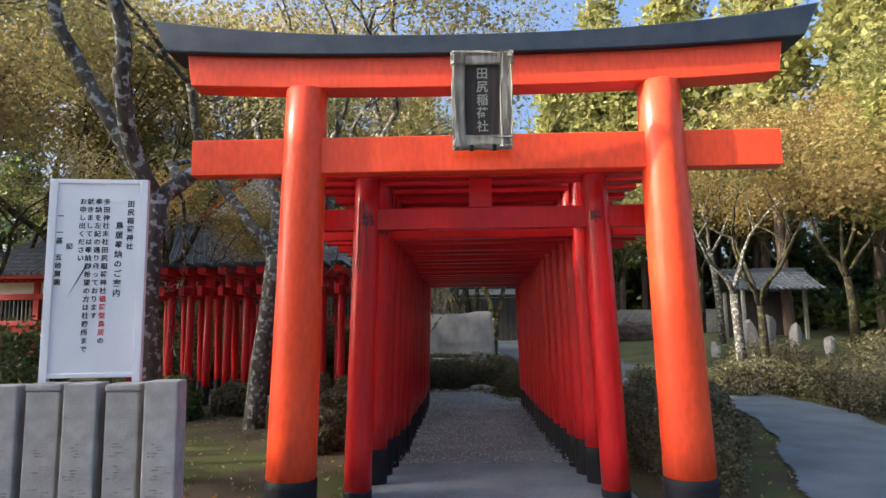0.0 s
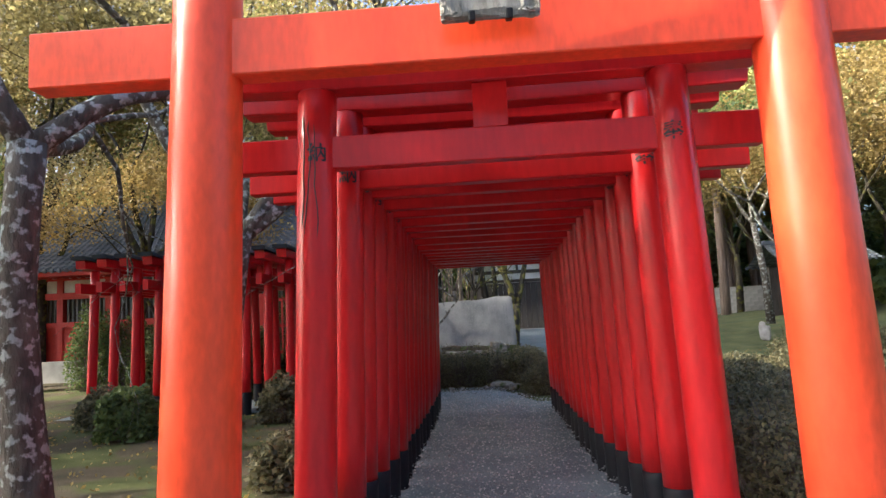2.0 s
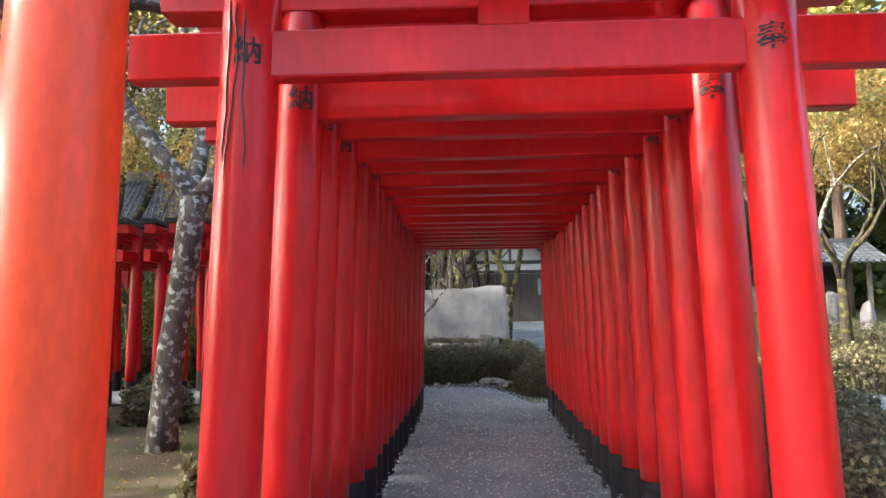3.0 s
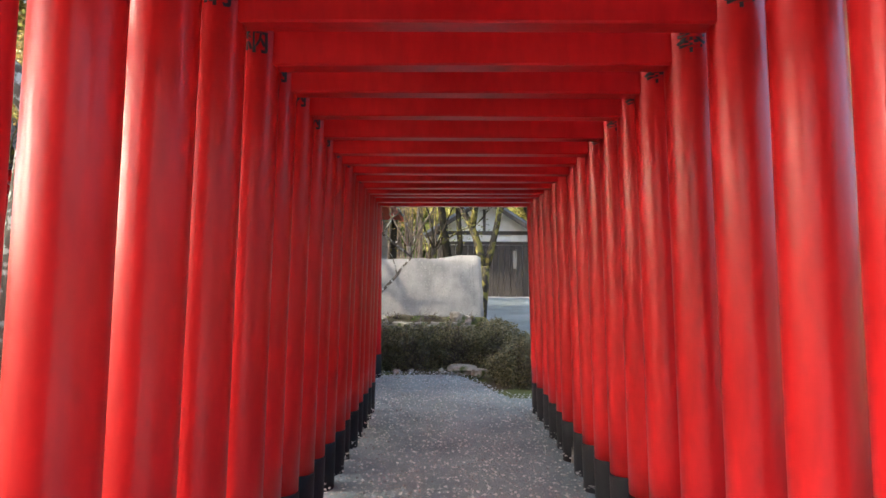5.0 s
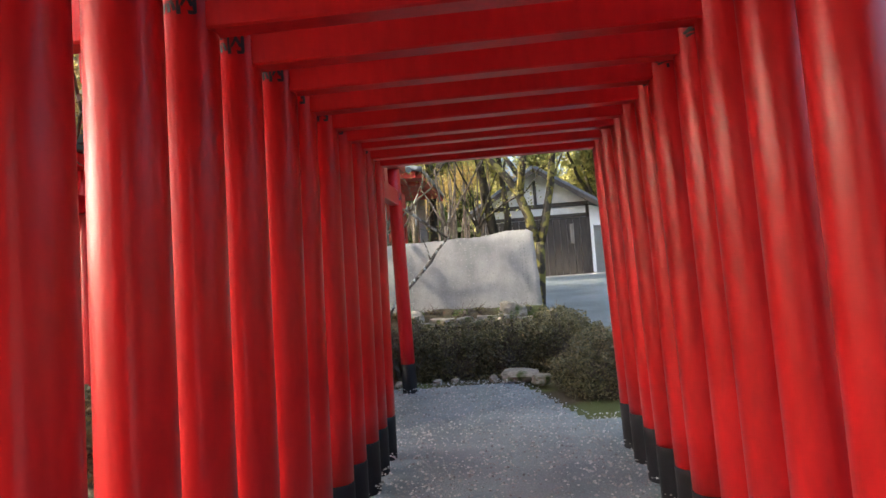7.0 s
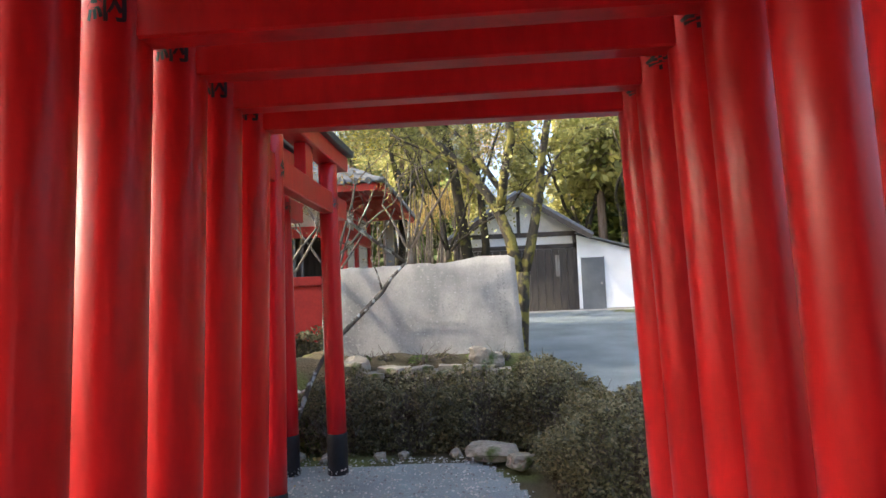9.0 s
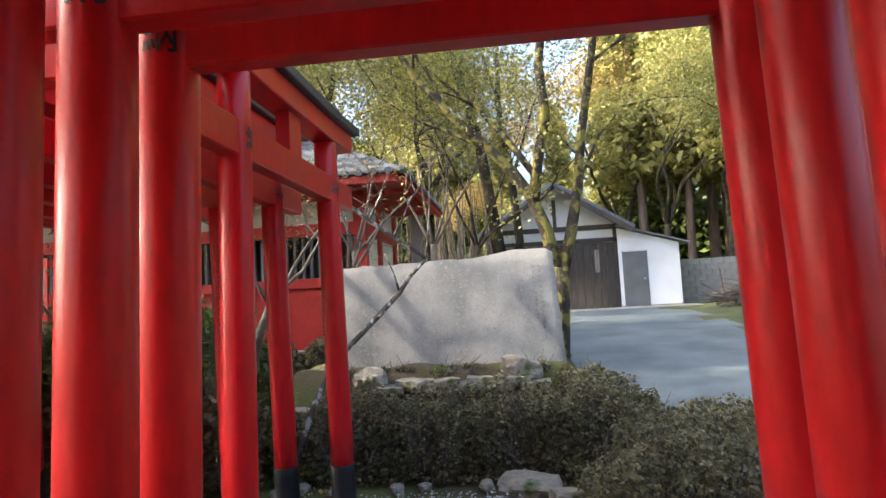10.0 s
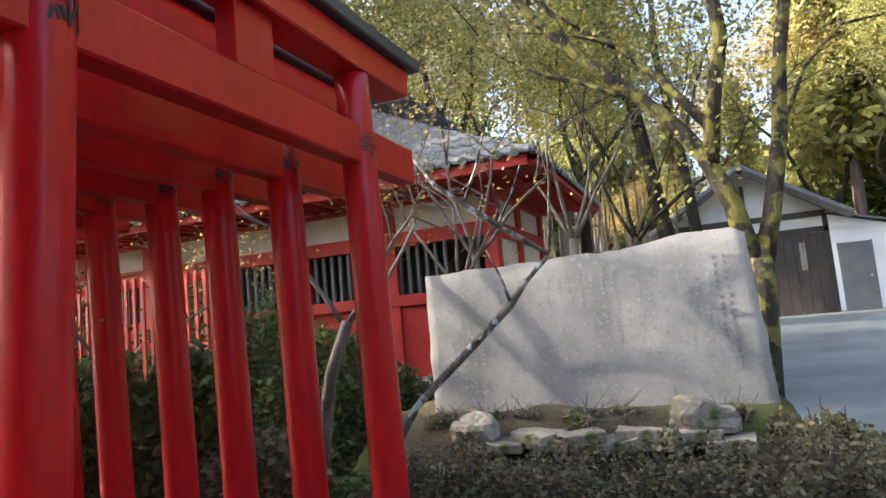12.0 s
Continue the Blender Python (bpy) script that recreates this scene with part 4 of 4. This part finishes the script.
ced_a = cedar_tree("cedar_tree", "tall cedar with bare trunk and yellow-green sprays", 61, 15, 5.0, group="cedars")
ced_b = cedar_tree("cedar_tree", "tall cedar with bare trunk and yellow-green sprays", 62, 17, 6.0, group="cedars", wide=2.4)
ced_c = cedar_tree("cedar_tree", "tall cedar with dark green sprays", 63, 16, 4.0, GREEN, 2.3, "cedars")
rnd = random.Random(77)
# to the west, where the low sun comes through; out-of-view ones are added to block part of it
west = [(-9.9, 12.9, 0.75), (-9.4, 19.9, 1.25), (-8.0, 18.4, 0.65), (-12.6, 19.8, 1.5), (-16.0, 20.0, 1.4), (-14.0, 27.5, 1.6), (-10.0, 28.0, 1.6), (-5.5, 29.0, 1.4), (-15.0, 5.2, 1.0), (-12.6, 8.3, 0.95), (-11.6, 10.4, 0.85), (-10.6, 7.0, 0.9), (-13.2, 12.4, 0.8), (-11.0, 3.2, 0.8), (-9.5, -3.5, 1.0), (-13.0, -8.0, 1.1), (-17.5, 10.0, 1.0), (-16.0, 16.8, 0.8), (-15.5, 22.0, 1.15), (-18.5, 4.5, 1.0), (-17.0, -2.0, 1.2), (-21.0, 21.0, 1.3), (-20.0, 13.5, 1.0), (-24.0, 8.5, 1.1), (-25.0, 17.0, 1.1), (-26.0, 0.0, 1.2), (-21.0, -9.0, 1.2), (-28.0, 23.0, 1.3)]
scatter([wood_d, copy_thing(wood_d, pose(0, 0, 0)), wood_c, copy_thing(wood_d, pose(0, 0, 0))], west, "")
back = []
for k in range(44):
    back.append((-30 + 1.5 * k + rnd.uniform(-0.8, 0.8), rnd.uniform(37.5, 52) + 0.02 * abs(-30 + 1.5 * k), rnd.uniform(0.9, 1.25)))
scatter([copy_thing(ced_a, pose(0, 0, 0)), ced_b, copy_thing(wood_a, pose(0, 0, 0)), ced_a], [p for p in back if p[0] > -4], "")
scatter([wood_a, ced_c, copy_thing(wood_b, pose(0, 0, 0))], [p for p in back if p[0] <= -4], "")
east = [(8.2, 18.2, 0.75), (11.5, 14.8, 0.85), (12.5, 18.5, 0.8), (14.0, 24.0, 1.0), (11.6, 29.5, 0.9), (16.0, 15.0, 0.95), (18.0, 20.0, 1.1), (20.0, 27.0, 1.2), (22.0, 15.0, 1.1), (24, 21, 1.2), (21, 33, 1.2), (12.0, 33.5, 1.0), (14.5, 30, 1.1)]
scatter([copy_thing(wood_c, pose(0, 0, 0)), copy_thing(wood_a, pose(0, 0, 0)), copy_thing(ced_b, pose(0, 0, 0)), copy_thing(wood_c, pose(0, 0, 0))], east, "")
behind = [(-3, -30, 1.2), (5, -32, 1.2), (-12, -29, 1.2), (13, -28, 1.2), (21, -24, 1.2)]
scatter([wood_b, copy_thing(wood_a, pose(0, 0, 0))], behind, "")
scatter([copy_thing(ced_a, pose(0, 0, 0)), copy_thing(ced_b, pose(0, 0, 0))], [(7.5, 38, 1), (9, 37.3, 0.95), (10.5, 38.5, 1.05), (11.6, 37.2, 1), (12.6, 39, 1.1), (13.6, 37.8, 1), (8.3, 41, 1.1), (10, 42, 1.1), (12, 42, 1.1), (15, 39, 1.1), (6, 40, 1.05), (4.5, 41.5, 1.0), (16.5, 37, 1.1), (3, 44, 1.1), (10.6, 31.6, 1.2), (13.4, 27.5, 1.25), (16.6, 25.0, 1.3), (12.0, 35.0, 1.3), (18.5, 29.5, 1.3), (20.5, 23.0, 1.35), (15.2, 33.0, 1.3), (9.0, 40.0, 1.35), (6.6, 42.5, 1.35)], "")
high = [(-5.5, 28.0, 0.85), (-2.8, 34.5, 0.9), (-0.8, 40.0, 1.2), (-13.5, 21.5, 0.95), (-7, 37, 1.1), (5.2, 39.8, 1.2), (6.2, 37.0, 0.9), (8.4, 36.4, 0.95), (-9.5, 34, 0.9)]
scatter([copy_thing(wood_a, pose(0, 0, 0)), copy_thing(wood_a, pose(0, 0, 0)), copy_thing(wood_c, pose(0, 0, 0))], high, "")
# dark undergrowth that closes the woods below the crowns
g = np.random.default_rng(12)
low = []
for x0, x1, y0, y1, n, top in ((-34, 36, 44, 50, 60000, 8.0), (18, 24, 12, 40, 9000, 3.0), (-31, -26, -12, 40, 12000, 3.2), (-26, 28, -40, -34, 7000, 3.0)):
    x, y = g.uniform(x0, x1, n), g.uniform(y0, y1, n)
    hgt = np.array([ground_z(a, b) + top * (0.6 + 0.5 * noise.noise((a * 0.35, b * 0.35, 2.0))) * math.sqrt(c) for a, b, c in zip(x, y, g.random(n))])
    low.append(np.stack([x, y, hgt], 1))
under = leaf_mesh("undergrowth", np.concatenate(low), 0.34, GREEN, None, 44)
tagged(under, "dark green undergrowth along the edge of the woods", "undergrowth", kind="stuff")
# a thicket of thin grey stems behind the monument
bm = bmesh.new()
for k in range(150):
    x, y = rnd.uniform(-9, 0.0), rnd.uniform(29, 37)
    z = ground_z(x, y)
    h = rnd.uniform(2.5, 5.5)
    dx, dy = rnd.gauss(0, 0.3), rnd.gauss(0, 0.3)
    tube(bm, [(x, y, z - 0.1), (x + dx * 0.4, y + dy * 0.4, z + h * 0.5), (x + dx, y + dy, z + h)], [rnd.uniform(0.025, 0.06), 0.03, 0.01], 5, False)
tagged(part("thicket_stems", bm, TWIG), "thicket of thin grey saplings in the woods", "thicket", kind="stuff")


# ---- roofs ----
def tiled_slope(name, x0, x1, run, rise, mat, parent, at, skew0=0.0, skew1=0.0, pitch=0.22, course=0.24):
    """A slope of grey tiles: rounded ridges in stepped courses; skew draws the sides in towards the top."""
    bm = bmesh.new()
    rows = max(2, int(math.hypot(run, rise) / course))
    cols = int((x1 - x0) / pitch)
    prev = None
    sag = 0.06
    for r in range(rows + 1):
        for lip in ((0.0, 0.028) if r < rows else (0.0,)):
            v = r / rows
            ring = []
            for c in range(cols * 4 + 1):
                u = c / (cols * 4)
                a, b = x0 + skew0 * v, x1 - skew1 * v
                wave = 0.034 * max(0.0, math.cos(c / 4 * math.tau)) ** 1.5
                ring.append(bm.verts.new((a + (b - a) * u, run * v + (0.0 if lip == 0 else 0.002), rise * v - sag * math.sin(math.pi * v) + wave + lip)))
            if prev:
                for p, q, s, t in zip(prev, prev[1:], ring[1:], ring):
                    bm.faces.new((p, q, s, t))
            prev = ring
    ob = part(name, bm, mat, parent, smooth=False)
    ob.matrix_basis = at
    # round end caps along the eave
    caps = bmesh.new()
    for c in range(cols + 1):
        x = x0 + (x1 - x0) * c / cols
        tube(caps, [(x, -0.03, 0.015), (x, 0.04, 0.02)], [0.058, 0.058], 10)
    o2 = tagged(part("eave_edge", caps, mat, parent), kind="stuff")
    o2.matrix_basis = at
    return ob


# ---- the shrine hall ----
def hall():
    h = thing("shrine_hall", "red and white timber shrine hall with grey tiled roof", "shrine hall")
    x0, x1, y0, y1 = -16.0, -2.15, 21.6, 24.6
    part("plinth", block(x0 - 0.3, x1 + 0.3, y0 - 0.3, y1 + 0.3, -0.3, 0.75, bevel=0.02), CONCRETE, h)
    part("lower_wall", block(x0, x1, y0 + 0.02, y0 + 0.16, 0.75, 1.8), HALL_RED, h, "red boarded lower wall")
    part("upper_wall", block(x0, x1, y0 + 0.03, y0 + 0.16, 2.8, 3.3), PLASTER, h, "cream plaster band")
    part("side_wall", block(x1 - 0.14, x1 - 0.02, y0 + 0.16, y1, 0.75, 3.3), PLASTER, h, "white plaster side wall")
    part("back_wall", block(x0, x1, y1 - 0.1, y1, 0.75, 3.3), PLASTER, h)
    part("side_wall", block(x0, x0 + 0.12, y0 + 0.16, y1 - 0.1, 0.75, 3.3), PLASTER, h, "white plaster side wall")
    # dark sheet behind the lattice in place of the unlit room
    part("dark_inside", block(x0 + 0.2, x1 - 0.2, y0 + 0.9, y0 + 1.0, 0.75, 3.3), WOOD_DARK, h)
    for k in range(10):
        x = x0 + (x1 - x0) * k / 9
        part("pillar", block(x - 0.1, x + 0.1, y0 - 0.03, y0 + 0.17, 0.75, 3.3), HALL_RED, h)
    for y in (y0 + 1.5, y1):
        part("pillar", block(x1 - 0.15, x1 + 0.04, y - 0.1, y + 0.1, 0.75, 3.3), HALL_RED, h)
    for z0, z1 in ((1.76, 1.92), (2.62, 2.82), (3.2, 3.26)):
        part("rail", block(x0 - 0.06, x1 + 0.06, y0 - 0.05, y0 + 0.1, z0, z1), HALL_RED, h)
        part("rail", block(x1 - 0.1, x1 + 0.06, y0 + 0.1, y1, z0, z1), HALL_RED, h)
    bars = bmesh.new()
    for k in range(92):
        x = x0 + 0.15 + (x1 - x0 - 0.3) * k / 95
        box(bars, x - 0.022, x + 0.022, y0 + 0.06, y0 + 0.11, 1.92, 2.62)
    part("lattice", bars, METAL, h, "dark green window lattice")
    for k in range(56):
        x = x0 - 0.5 + (x1 - x0 + 1.0) * k / 55
        part("rafter", block(x - 0.035, x + 0.035, y0 - 0.92, y0 + 0.2, 3.26, 3.33, bevel=0), HALL_RED, h)
    for k in range(20):
        y = y0 + 0.1 + (y1 - y0) * k / 19
        part("rafter", block(x1 - 0.1, x1 + 0.8, y - 0.035, y + 0.035, 3.26, 3.33, bevel=0), HALL_RED, h)
    part("eave_board", block(x0 - 0.6, x1 + 0.85, y0 - 1.0, y0 - 0.92, 3.26, 3.39), HALL_RED, h)
    part("eave_board", block(x1 + 0.959, x1 + 0.86, y0 - 0.92, y1 + 0.8, 3.26, 3.39), HALL_RED, h)
    part("soffit", block(x0 - 0.6, x1 + 0.959, y0 - 0.92, y1 + 0.8, 3.33, 3.38, bevel=0), HALL_RED, h)
    mid = (y0 + y1) / 2
    run = mid - y0 + 1.05
    tiled_slope("tiles", x0 - 0.7, x1 + 0.95, run, 2.2, TILE, h, pose(0, y0 - 1.05, 3.4), 2.55, 4.1)
    tiled_slope("tiles", -run, run, 3.9, 2.15, TILE, h, pose(x1 + 0.95, mid, 3.4, 0, 0, 90), 2.6, 2.6)
    tiled_slope("tiles", x0 - 0.7, x1 + 0.95, run, 2.2, TILE, h, pose(x0 + x1, y1 + 1.05, 3.4, 0, 0, 180), 2.6, 2.6)
    part("ridge", block(x0 + 1.8, x1 - 3.0, mid - 0.18, mid + 0.18, 5.35, 5.8, bevel=0.05), TILE, h)
    # the gable over the front
    g = bmesh.new()
    v = [g.verts.new(p) for p in ((-8.9, y0 + 0.7, 5.5), (-5.5, y0 + 0.7, 5.5), (-7.2, y0 + 0.7, 6.95), (-8.9, y0 + 1.9, 5.5), (-5.5, y0 + 1.9, 5.5), (-7.2, y0 + 1.9, 6.95))]
    for f in ((0, 1, 2), (5, 4, 3), (0, 3, 4, 1), (1, 4, 5, 2), (2, 5, 3, 0)):
        g.faces.new([v[i] for i in f])
    part("gable", g, PLASTER, h, "white plaster gable")
    for s in (-1, 1):
        m = pose(-7.2 + s * 0.95, y0 + 0.6, 6.3, 0, s * 41, 0)
        part("barge_board", block(-1.35, 1.35, -0.06, 0.06, -0.09, 0.09, m=m), HALL_RED, h)
        part("gable_roof", block(-1.4, 1.4, -0.15, 2.2, 0.1, 0.18, m=m), TILE, h)
    return h


hall()


def lattice_fence(x0, x1, y):
    """A red fence of upright bars between posts, behind the side gates."""
    f = thing("lattice_fence", "red wooden lattice fence behind the side gates", "fence", at=pose(0, y, ground_z(x0, y)))
    for x in (x0, x1):
        part("post", block(x - 0.06, x + 0.06, -0.06, 0.06, -0.2, 2.35), HALL_RED, f)
    for z in (0.85, 1.5, 2.15):
        part("rail", block(x0 + 0.06, x1 - 0.06, -0.03, 0.03, z, z + 0.07), HALL_RED, f)
    n = int((x1 - x0) / 0.11)
    for k in range(1, n):
        x = x0 + (x1 - x0) * k / n
        part("slat", block(x - 0.02, x + 0.02, -0.056, -0.032, 0.7, 2.25, bevel=0.003), HALL_RED, f)


lattice_fence(-5.4, -4.0, 18.3)
lattice_fence(-7.0, -5.5, 18.3)


# ---- barn, white shed, block wall ----
def barn():
    b = thing("barn", "old barn with white plaster gable and dark plank doors", "barn")
    y, z = 33.0, 0.8
    part("front_wall", block(-0.35, 3.75, y, y + 0.15, z - 0.3, 3.55), PLASTER, b)
    g = bmesh.new()
    v = [g.verts.new(p) for p in ((-0.35, y, 3.55), (3.75, y, 3.55), (1.75, y, 4.85), (-0.35, y + 0.15, 3.55), (3.75, y + 0.15, 3.55), (1.75, y + 0.15, 4.85))]
    for f in ((0, 1, 2), (5, 4, 3), (0, 3, 4, 1), (1, 4, 5, 2), (2, 5, 3, 0)):
        g.faces.new([v[i] for i in f])
    part("gable", g, PLASTER, b, "white plaster gable")
    part("side_wall", block(-0.35, -0.2, y + 0.15, y + 6, z - 0.3, 3.55), PLASTER, b)
    part("side_wall", block(3.6, 3.75, y + 0.15, y + 6, z - 0.3, 3.55), PLASTER, b)
    part("back_wall", block(-0.2, 3.6, y + 5.85, y + 6, z - 0.3, 4.4), PLASTER, b)
    for x0, x1, z0, z1 in ((-0.4, 3.8, 3.42, 3.58), (-0.4, 3.8, 3.0, 3.14), (-0.42, -0.26, z - 0.2, 3.5), (3.6, 3.78, z - 0.2, 3.5), (1.68, 1.8, 3.58, 4.5)):
        part("timber", block(x0, x1, y - 0.05, y, z0, z1), WOOD_DARK, b)
    for k in range(15):
        x = -0.22 + 0.255 * k
        part("plank", block(x, x + 0.247, y - 0.09, y - 0.055 + 0.006 * (k % 3), z + 0.02, 2.98, bevel=0.004), WOOD_DARK, b)
    part("notice", block(2.95, 3.1, y - 0.115, y - 0.095, 2.0, 2.75), WOOD_GREY, b, "pale wooden notice strip")
    for s in (-1, 1):
        ang = math.atan2(1.3, 2.05)
        m = pose(1.72, y - 0.6, 4.93, 0, 0, 0) @ pose(0, 0, 0, 0, math.degrees(ang) * s, 0)
        x0, x1 = (0, 2.95) if s > 0 else (-2.95, 0)
        part("roof", block(x0, x1, 0, 7.2, -0.05, 0.05, m=m), TILE, b)
        for k in range(24):
            part("tile_roll", tube(bmesh.new(), [m @ Vector((x0, 0.05 + 0.3 * k, 0.06)), m @ Vector((x1, 0.05 + 0.3 * k, 0.06))], [0.05, 0.05], 8), TILE, b)
        part("verge", block(x0, x1, -0.03, 0.02, -0.16, 0.0, m=m), WOOD_DARK, b)
    part("sill", block(-0.5, 3.8, y - 0.7, y - 0.05, z - 0.3, z + 0.02, bevel=0.02), CONCRETE, b, "pale concrete sill")


def shed():
    s = thing("white_shed", "small white lean-to shed with a grey steel door", "shed")
    y, z = 32.9, 0.8
    x0, x1 = 3.72, 5.65
    g = bmesh.new()
    v = [g.verts.new(p) for p in ((x0, y, z - 0.2), (x1, y, z - 0.2), (x1, y, 2.84), (x0, y, 3.42), (x0, y + 2.6, z - 0.2), (x1, y + 2.6, z - 0.2), (x1, y + 2.6, 2.84), (x0, y + 2.6, 3.42))]
    for f in ((0, 1, 2, 3), (7, 6, 5, 4), (1, 5, 6, 2), (0, 3, 7, 4), (3, 2, 6, 7), (4, 5, 1, 0)):
        g.faces.new([v[i] for i in f])
    part("wall", g, WHITE, s)
    m = pose(x0, y - 0.12, 3.46, 0, 16.7, 0)
    part("roof", block(-0.05, 2.35, -0.1, 2.9, 0, 0.05, m=m), METAL, s)
    d = part("door", block(3.86, 4.6, y - 0.035, y - 0.005, z + 0.02, 2.62), METAL, s, "dark grey steel door")
    part("door_frame", block(3.83, 3.86, y - 0.03, y, z, 2.65), METAL, s)
    part("door_frame", block(4.6, 4.63, y - 0.03, y, z, 2.65), METAL, s)
    part("handle", tube(bmesh.new(), [(4.5, y - 0.09, 1.72), (4.5, y - 0.03, 1.72)], [0.04, 0.03], 10), GRANITE, d, "pale round door knob")
    part("plinth", block(x0 - 0.02, x1 + 0.02, y - 0.025, y + 0.1, z - 0.3, z + 0.06), CONCRETE, s)


barn()
shed()
tagged(part("concrete_apron", block(-0.6, 6.0, 31.9, 32.85, 0.5, 0.83, bevel=0.02), CONCRETE), "pale concrete apron before the barn", "apron", kind="structure")
bm = bmesh.new()
tube(bm, [(-1.75, 25.0, 0.3), (-1.75, 25.0, 3.55)], [0.14, 0.14], 4)
tagged(part("concrete_pillar", bm, CONCRETE), "grey square concrete pillar behind the hall", "pillar")

# brushwood heap on the bank
rnd = random.Random(91)
bm = bmesh.new()
for k in range(260):
    a, q = rnd.uniform(0, math.tau), math.sqrt(rnd.random())
    c = Vector((7.6 + 1.5 * q * math.cos(a), 30.2 + 0.9 * q * math.sin(a), 0))
    c.z = ground_z(c.x, c.y) + 0.75 * (1 - q * q) * rnd.random() + 0.1
    d = Vector((rnd.gauss(0, 1), rnd.gauss(0, 0.6), rnd.gauss(0, 0.18))).normalized() * rnd.uniform(0.4, 1.0)
    tube(bm, [c - d, c + Vector((0, 0, 0.05)), c + d], [0.02, 0.025, 0.008], 4, False)
tagged(part("brushwood_heap", bm, TWIG), "heap of cut brushwood on the grassy bank", "brushwood", kind="stuff")

# upright stones and a small roofed hut on the east side
for k, (x, y, h, w) in enumerate(((9.7, 22.6, 1.5, 0.6), (10.4, 22.9, 1.8, 0.7), (11.1, 22.4, 1.5, 0.6), (9.2, 21.4, 0.5, 0.5), (12.0, 22.0, 0.8, 0.5), (10.7, 21.2, 0.5, 0.6), (8.6, 22.8, 0.7, 0.4))):
    boulder("standing_stone", "pale upright memorial stone among low rocks", pose(x, y, ground_z(x, y) + h * 0.35, 0, 6 * math.sin(k), 25 * k), w, w * 0.7, h, k + 120, GRANITE, "stone", "memorial stones")
hut = thing("garden_hut", "small open hut with grey tiled roof among trees", "hut", at=pose(12.2, 27.0, ground_z(12.2, 27.0)))
for x in (-1.2, 1.2):
    for y in (-0.9, 0.9):
        part("pillar", block(x - 0.06, x + 0.06, y - 0.06, y + 0.06, -0.2, 1.9), WOOD_GREY, hut)
part("back_wall", block(-1.2, 1.2, 0.86, 0.94, 0, 1.9), WOOD_DARK, hut)
tiled_slope("tiles", -1.7, 1.7, 1.5, 0.8, TILE, hut, pose(0, -1.5, 1.9))
tiled_slope("tiles", -1.7, 1.7, 1.5, 0.8, TILE, hut, pose(0, 1.5, 1.9, 0, 0, 180))
part("ridge", block(-1.7, 1.7, -0.1, 0.1, 2.66, 2.82, bevel=0.03), TILE, hut)

# grassy bank, gravel grains, fallen leaves
tagged(sheet("grass", steps(3.8, 16, 46), steps(20, 34, 50), GRASS, 0.0, lambda x, y: x > 5.35 - 0.1 * (y - 21) + 0.4 * noise.noise((x, y * 0.5, 0)) and x < 15.5, 0.05), "short patchy grass on the bank", "grass", kind="structure")


def grains(name, label, category, places, size, mat, seed, flat=0.6):
    """Many small loose pieces, too many to count."""
    g = np.random.default_rng(seed)
    n = len(places)
    c = np.asarray(places, float)
    octa = np.array([(1, 0, 0), (0, 1, 0), (-1, 0, 0), (0, -1, 0), (0, 0, flat), (0, 0, -flat)], float)
    ang = g.uniform(0, math.tau, n)
    s = size * g.uniform(0.5, 1.4, n)
    o = octa[None] * s[:, None, None] * g.uniform(0.7, 1.3, (n, 6, 1))
    x = o[..., 0] * np.cos(ang)[:, None] - o[..., 1] * np.sin(ang)[:, None]
    y = o[..., 0] * np.sin(ang)[:, None] + o[..., 1] * np.cos(ang)[:, None]
    v = np.stack([x, y, o[..., 2]], -1) + c[:, None]
    f = np.array([(0, 1, 4), (1, 2, 4), (2, 3, 4), (3, 0, 4), (1, 0, 5), (2, 1, 5), (3, 2, 5), (0, 3, 5)])
    me = bpy.data.meshes.new(name)
    me.from_pydata(v.reshape(-1, 3).tolist(), [], (f[None] + (np.arange(n) * 6)[:, None, None]).reshape(-1, 3).tolist())
    me.materials.append(mat)
    return tagged(new(name, me), label, category, kind="stuff")


rnd = random.Random(5)
spots = []
while len(spots) < 9000:
    x, y = rnd.uniform(-1.6, 1.5), rnd.uniform(7.5, 16.4)
    if on_path(x, y):
        spots.append((x, y, 0.002))
PALE = leafy("pale_chips", (0.12, 0.12, 0.115), (0.5, 0.48, 0.45), 0.0)
grains("loose_gravel", "loose pale gravel chips on the path", "gravel", spots, 0.011, PALE, 3)
fallen = []
while len(fallen) < 6000:
    x, y = rnd.uniform(-9, 12), rnd.uniform(4, 22)
    if abs(x - 0.2) > 1.35 and not on_road(x, y):
        fallen.append((x, y, ground_z(x, y) - 0.012 + rnd.random() * 0.02))
litter = leaf_mesh("fallen_leaves", fallen, 0.034, RUSSET, None, 8)
tagged(litter, "scattered brown fallen leaves on the soil", "leaves", kind="stuff")

# the block wall behind the bank, block by block
wall = tagged(part("wall_north", block(5.7, 15.0, 34.62, 34.78, 0.3, 2.28), CONCRETE), "weathered grey concrete block wall", "wall", kind="structure")
one = bpy.data.meshes.new("block_piece")
bm = block(-0.194, 0.194, -0.09, 0.0, 0.003, 0.187, bevel=0.006)
bm.to_mesh(one)
bm.free()
one.materials.append(CONCRETE)
for r in range(8):
    for k in range(23):
        p = new("concrete_block", one)
        p.parent = wall
        p.location = (5.9 + 0.4 * k + (0.2 if r % 2 else 0), 34.62, 0.8 + 0.19 * r)
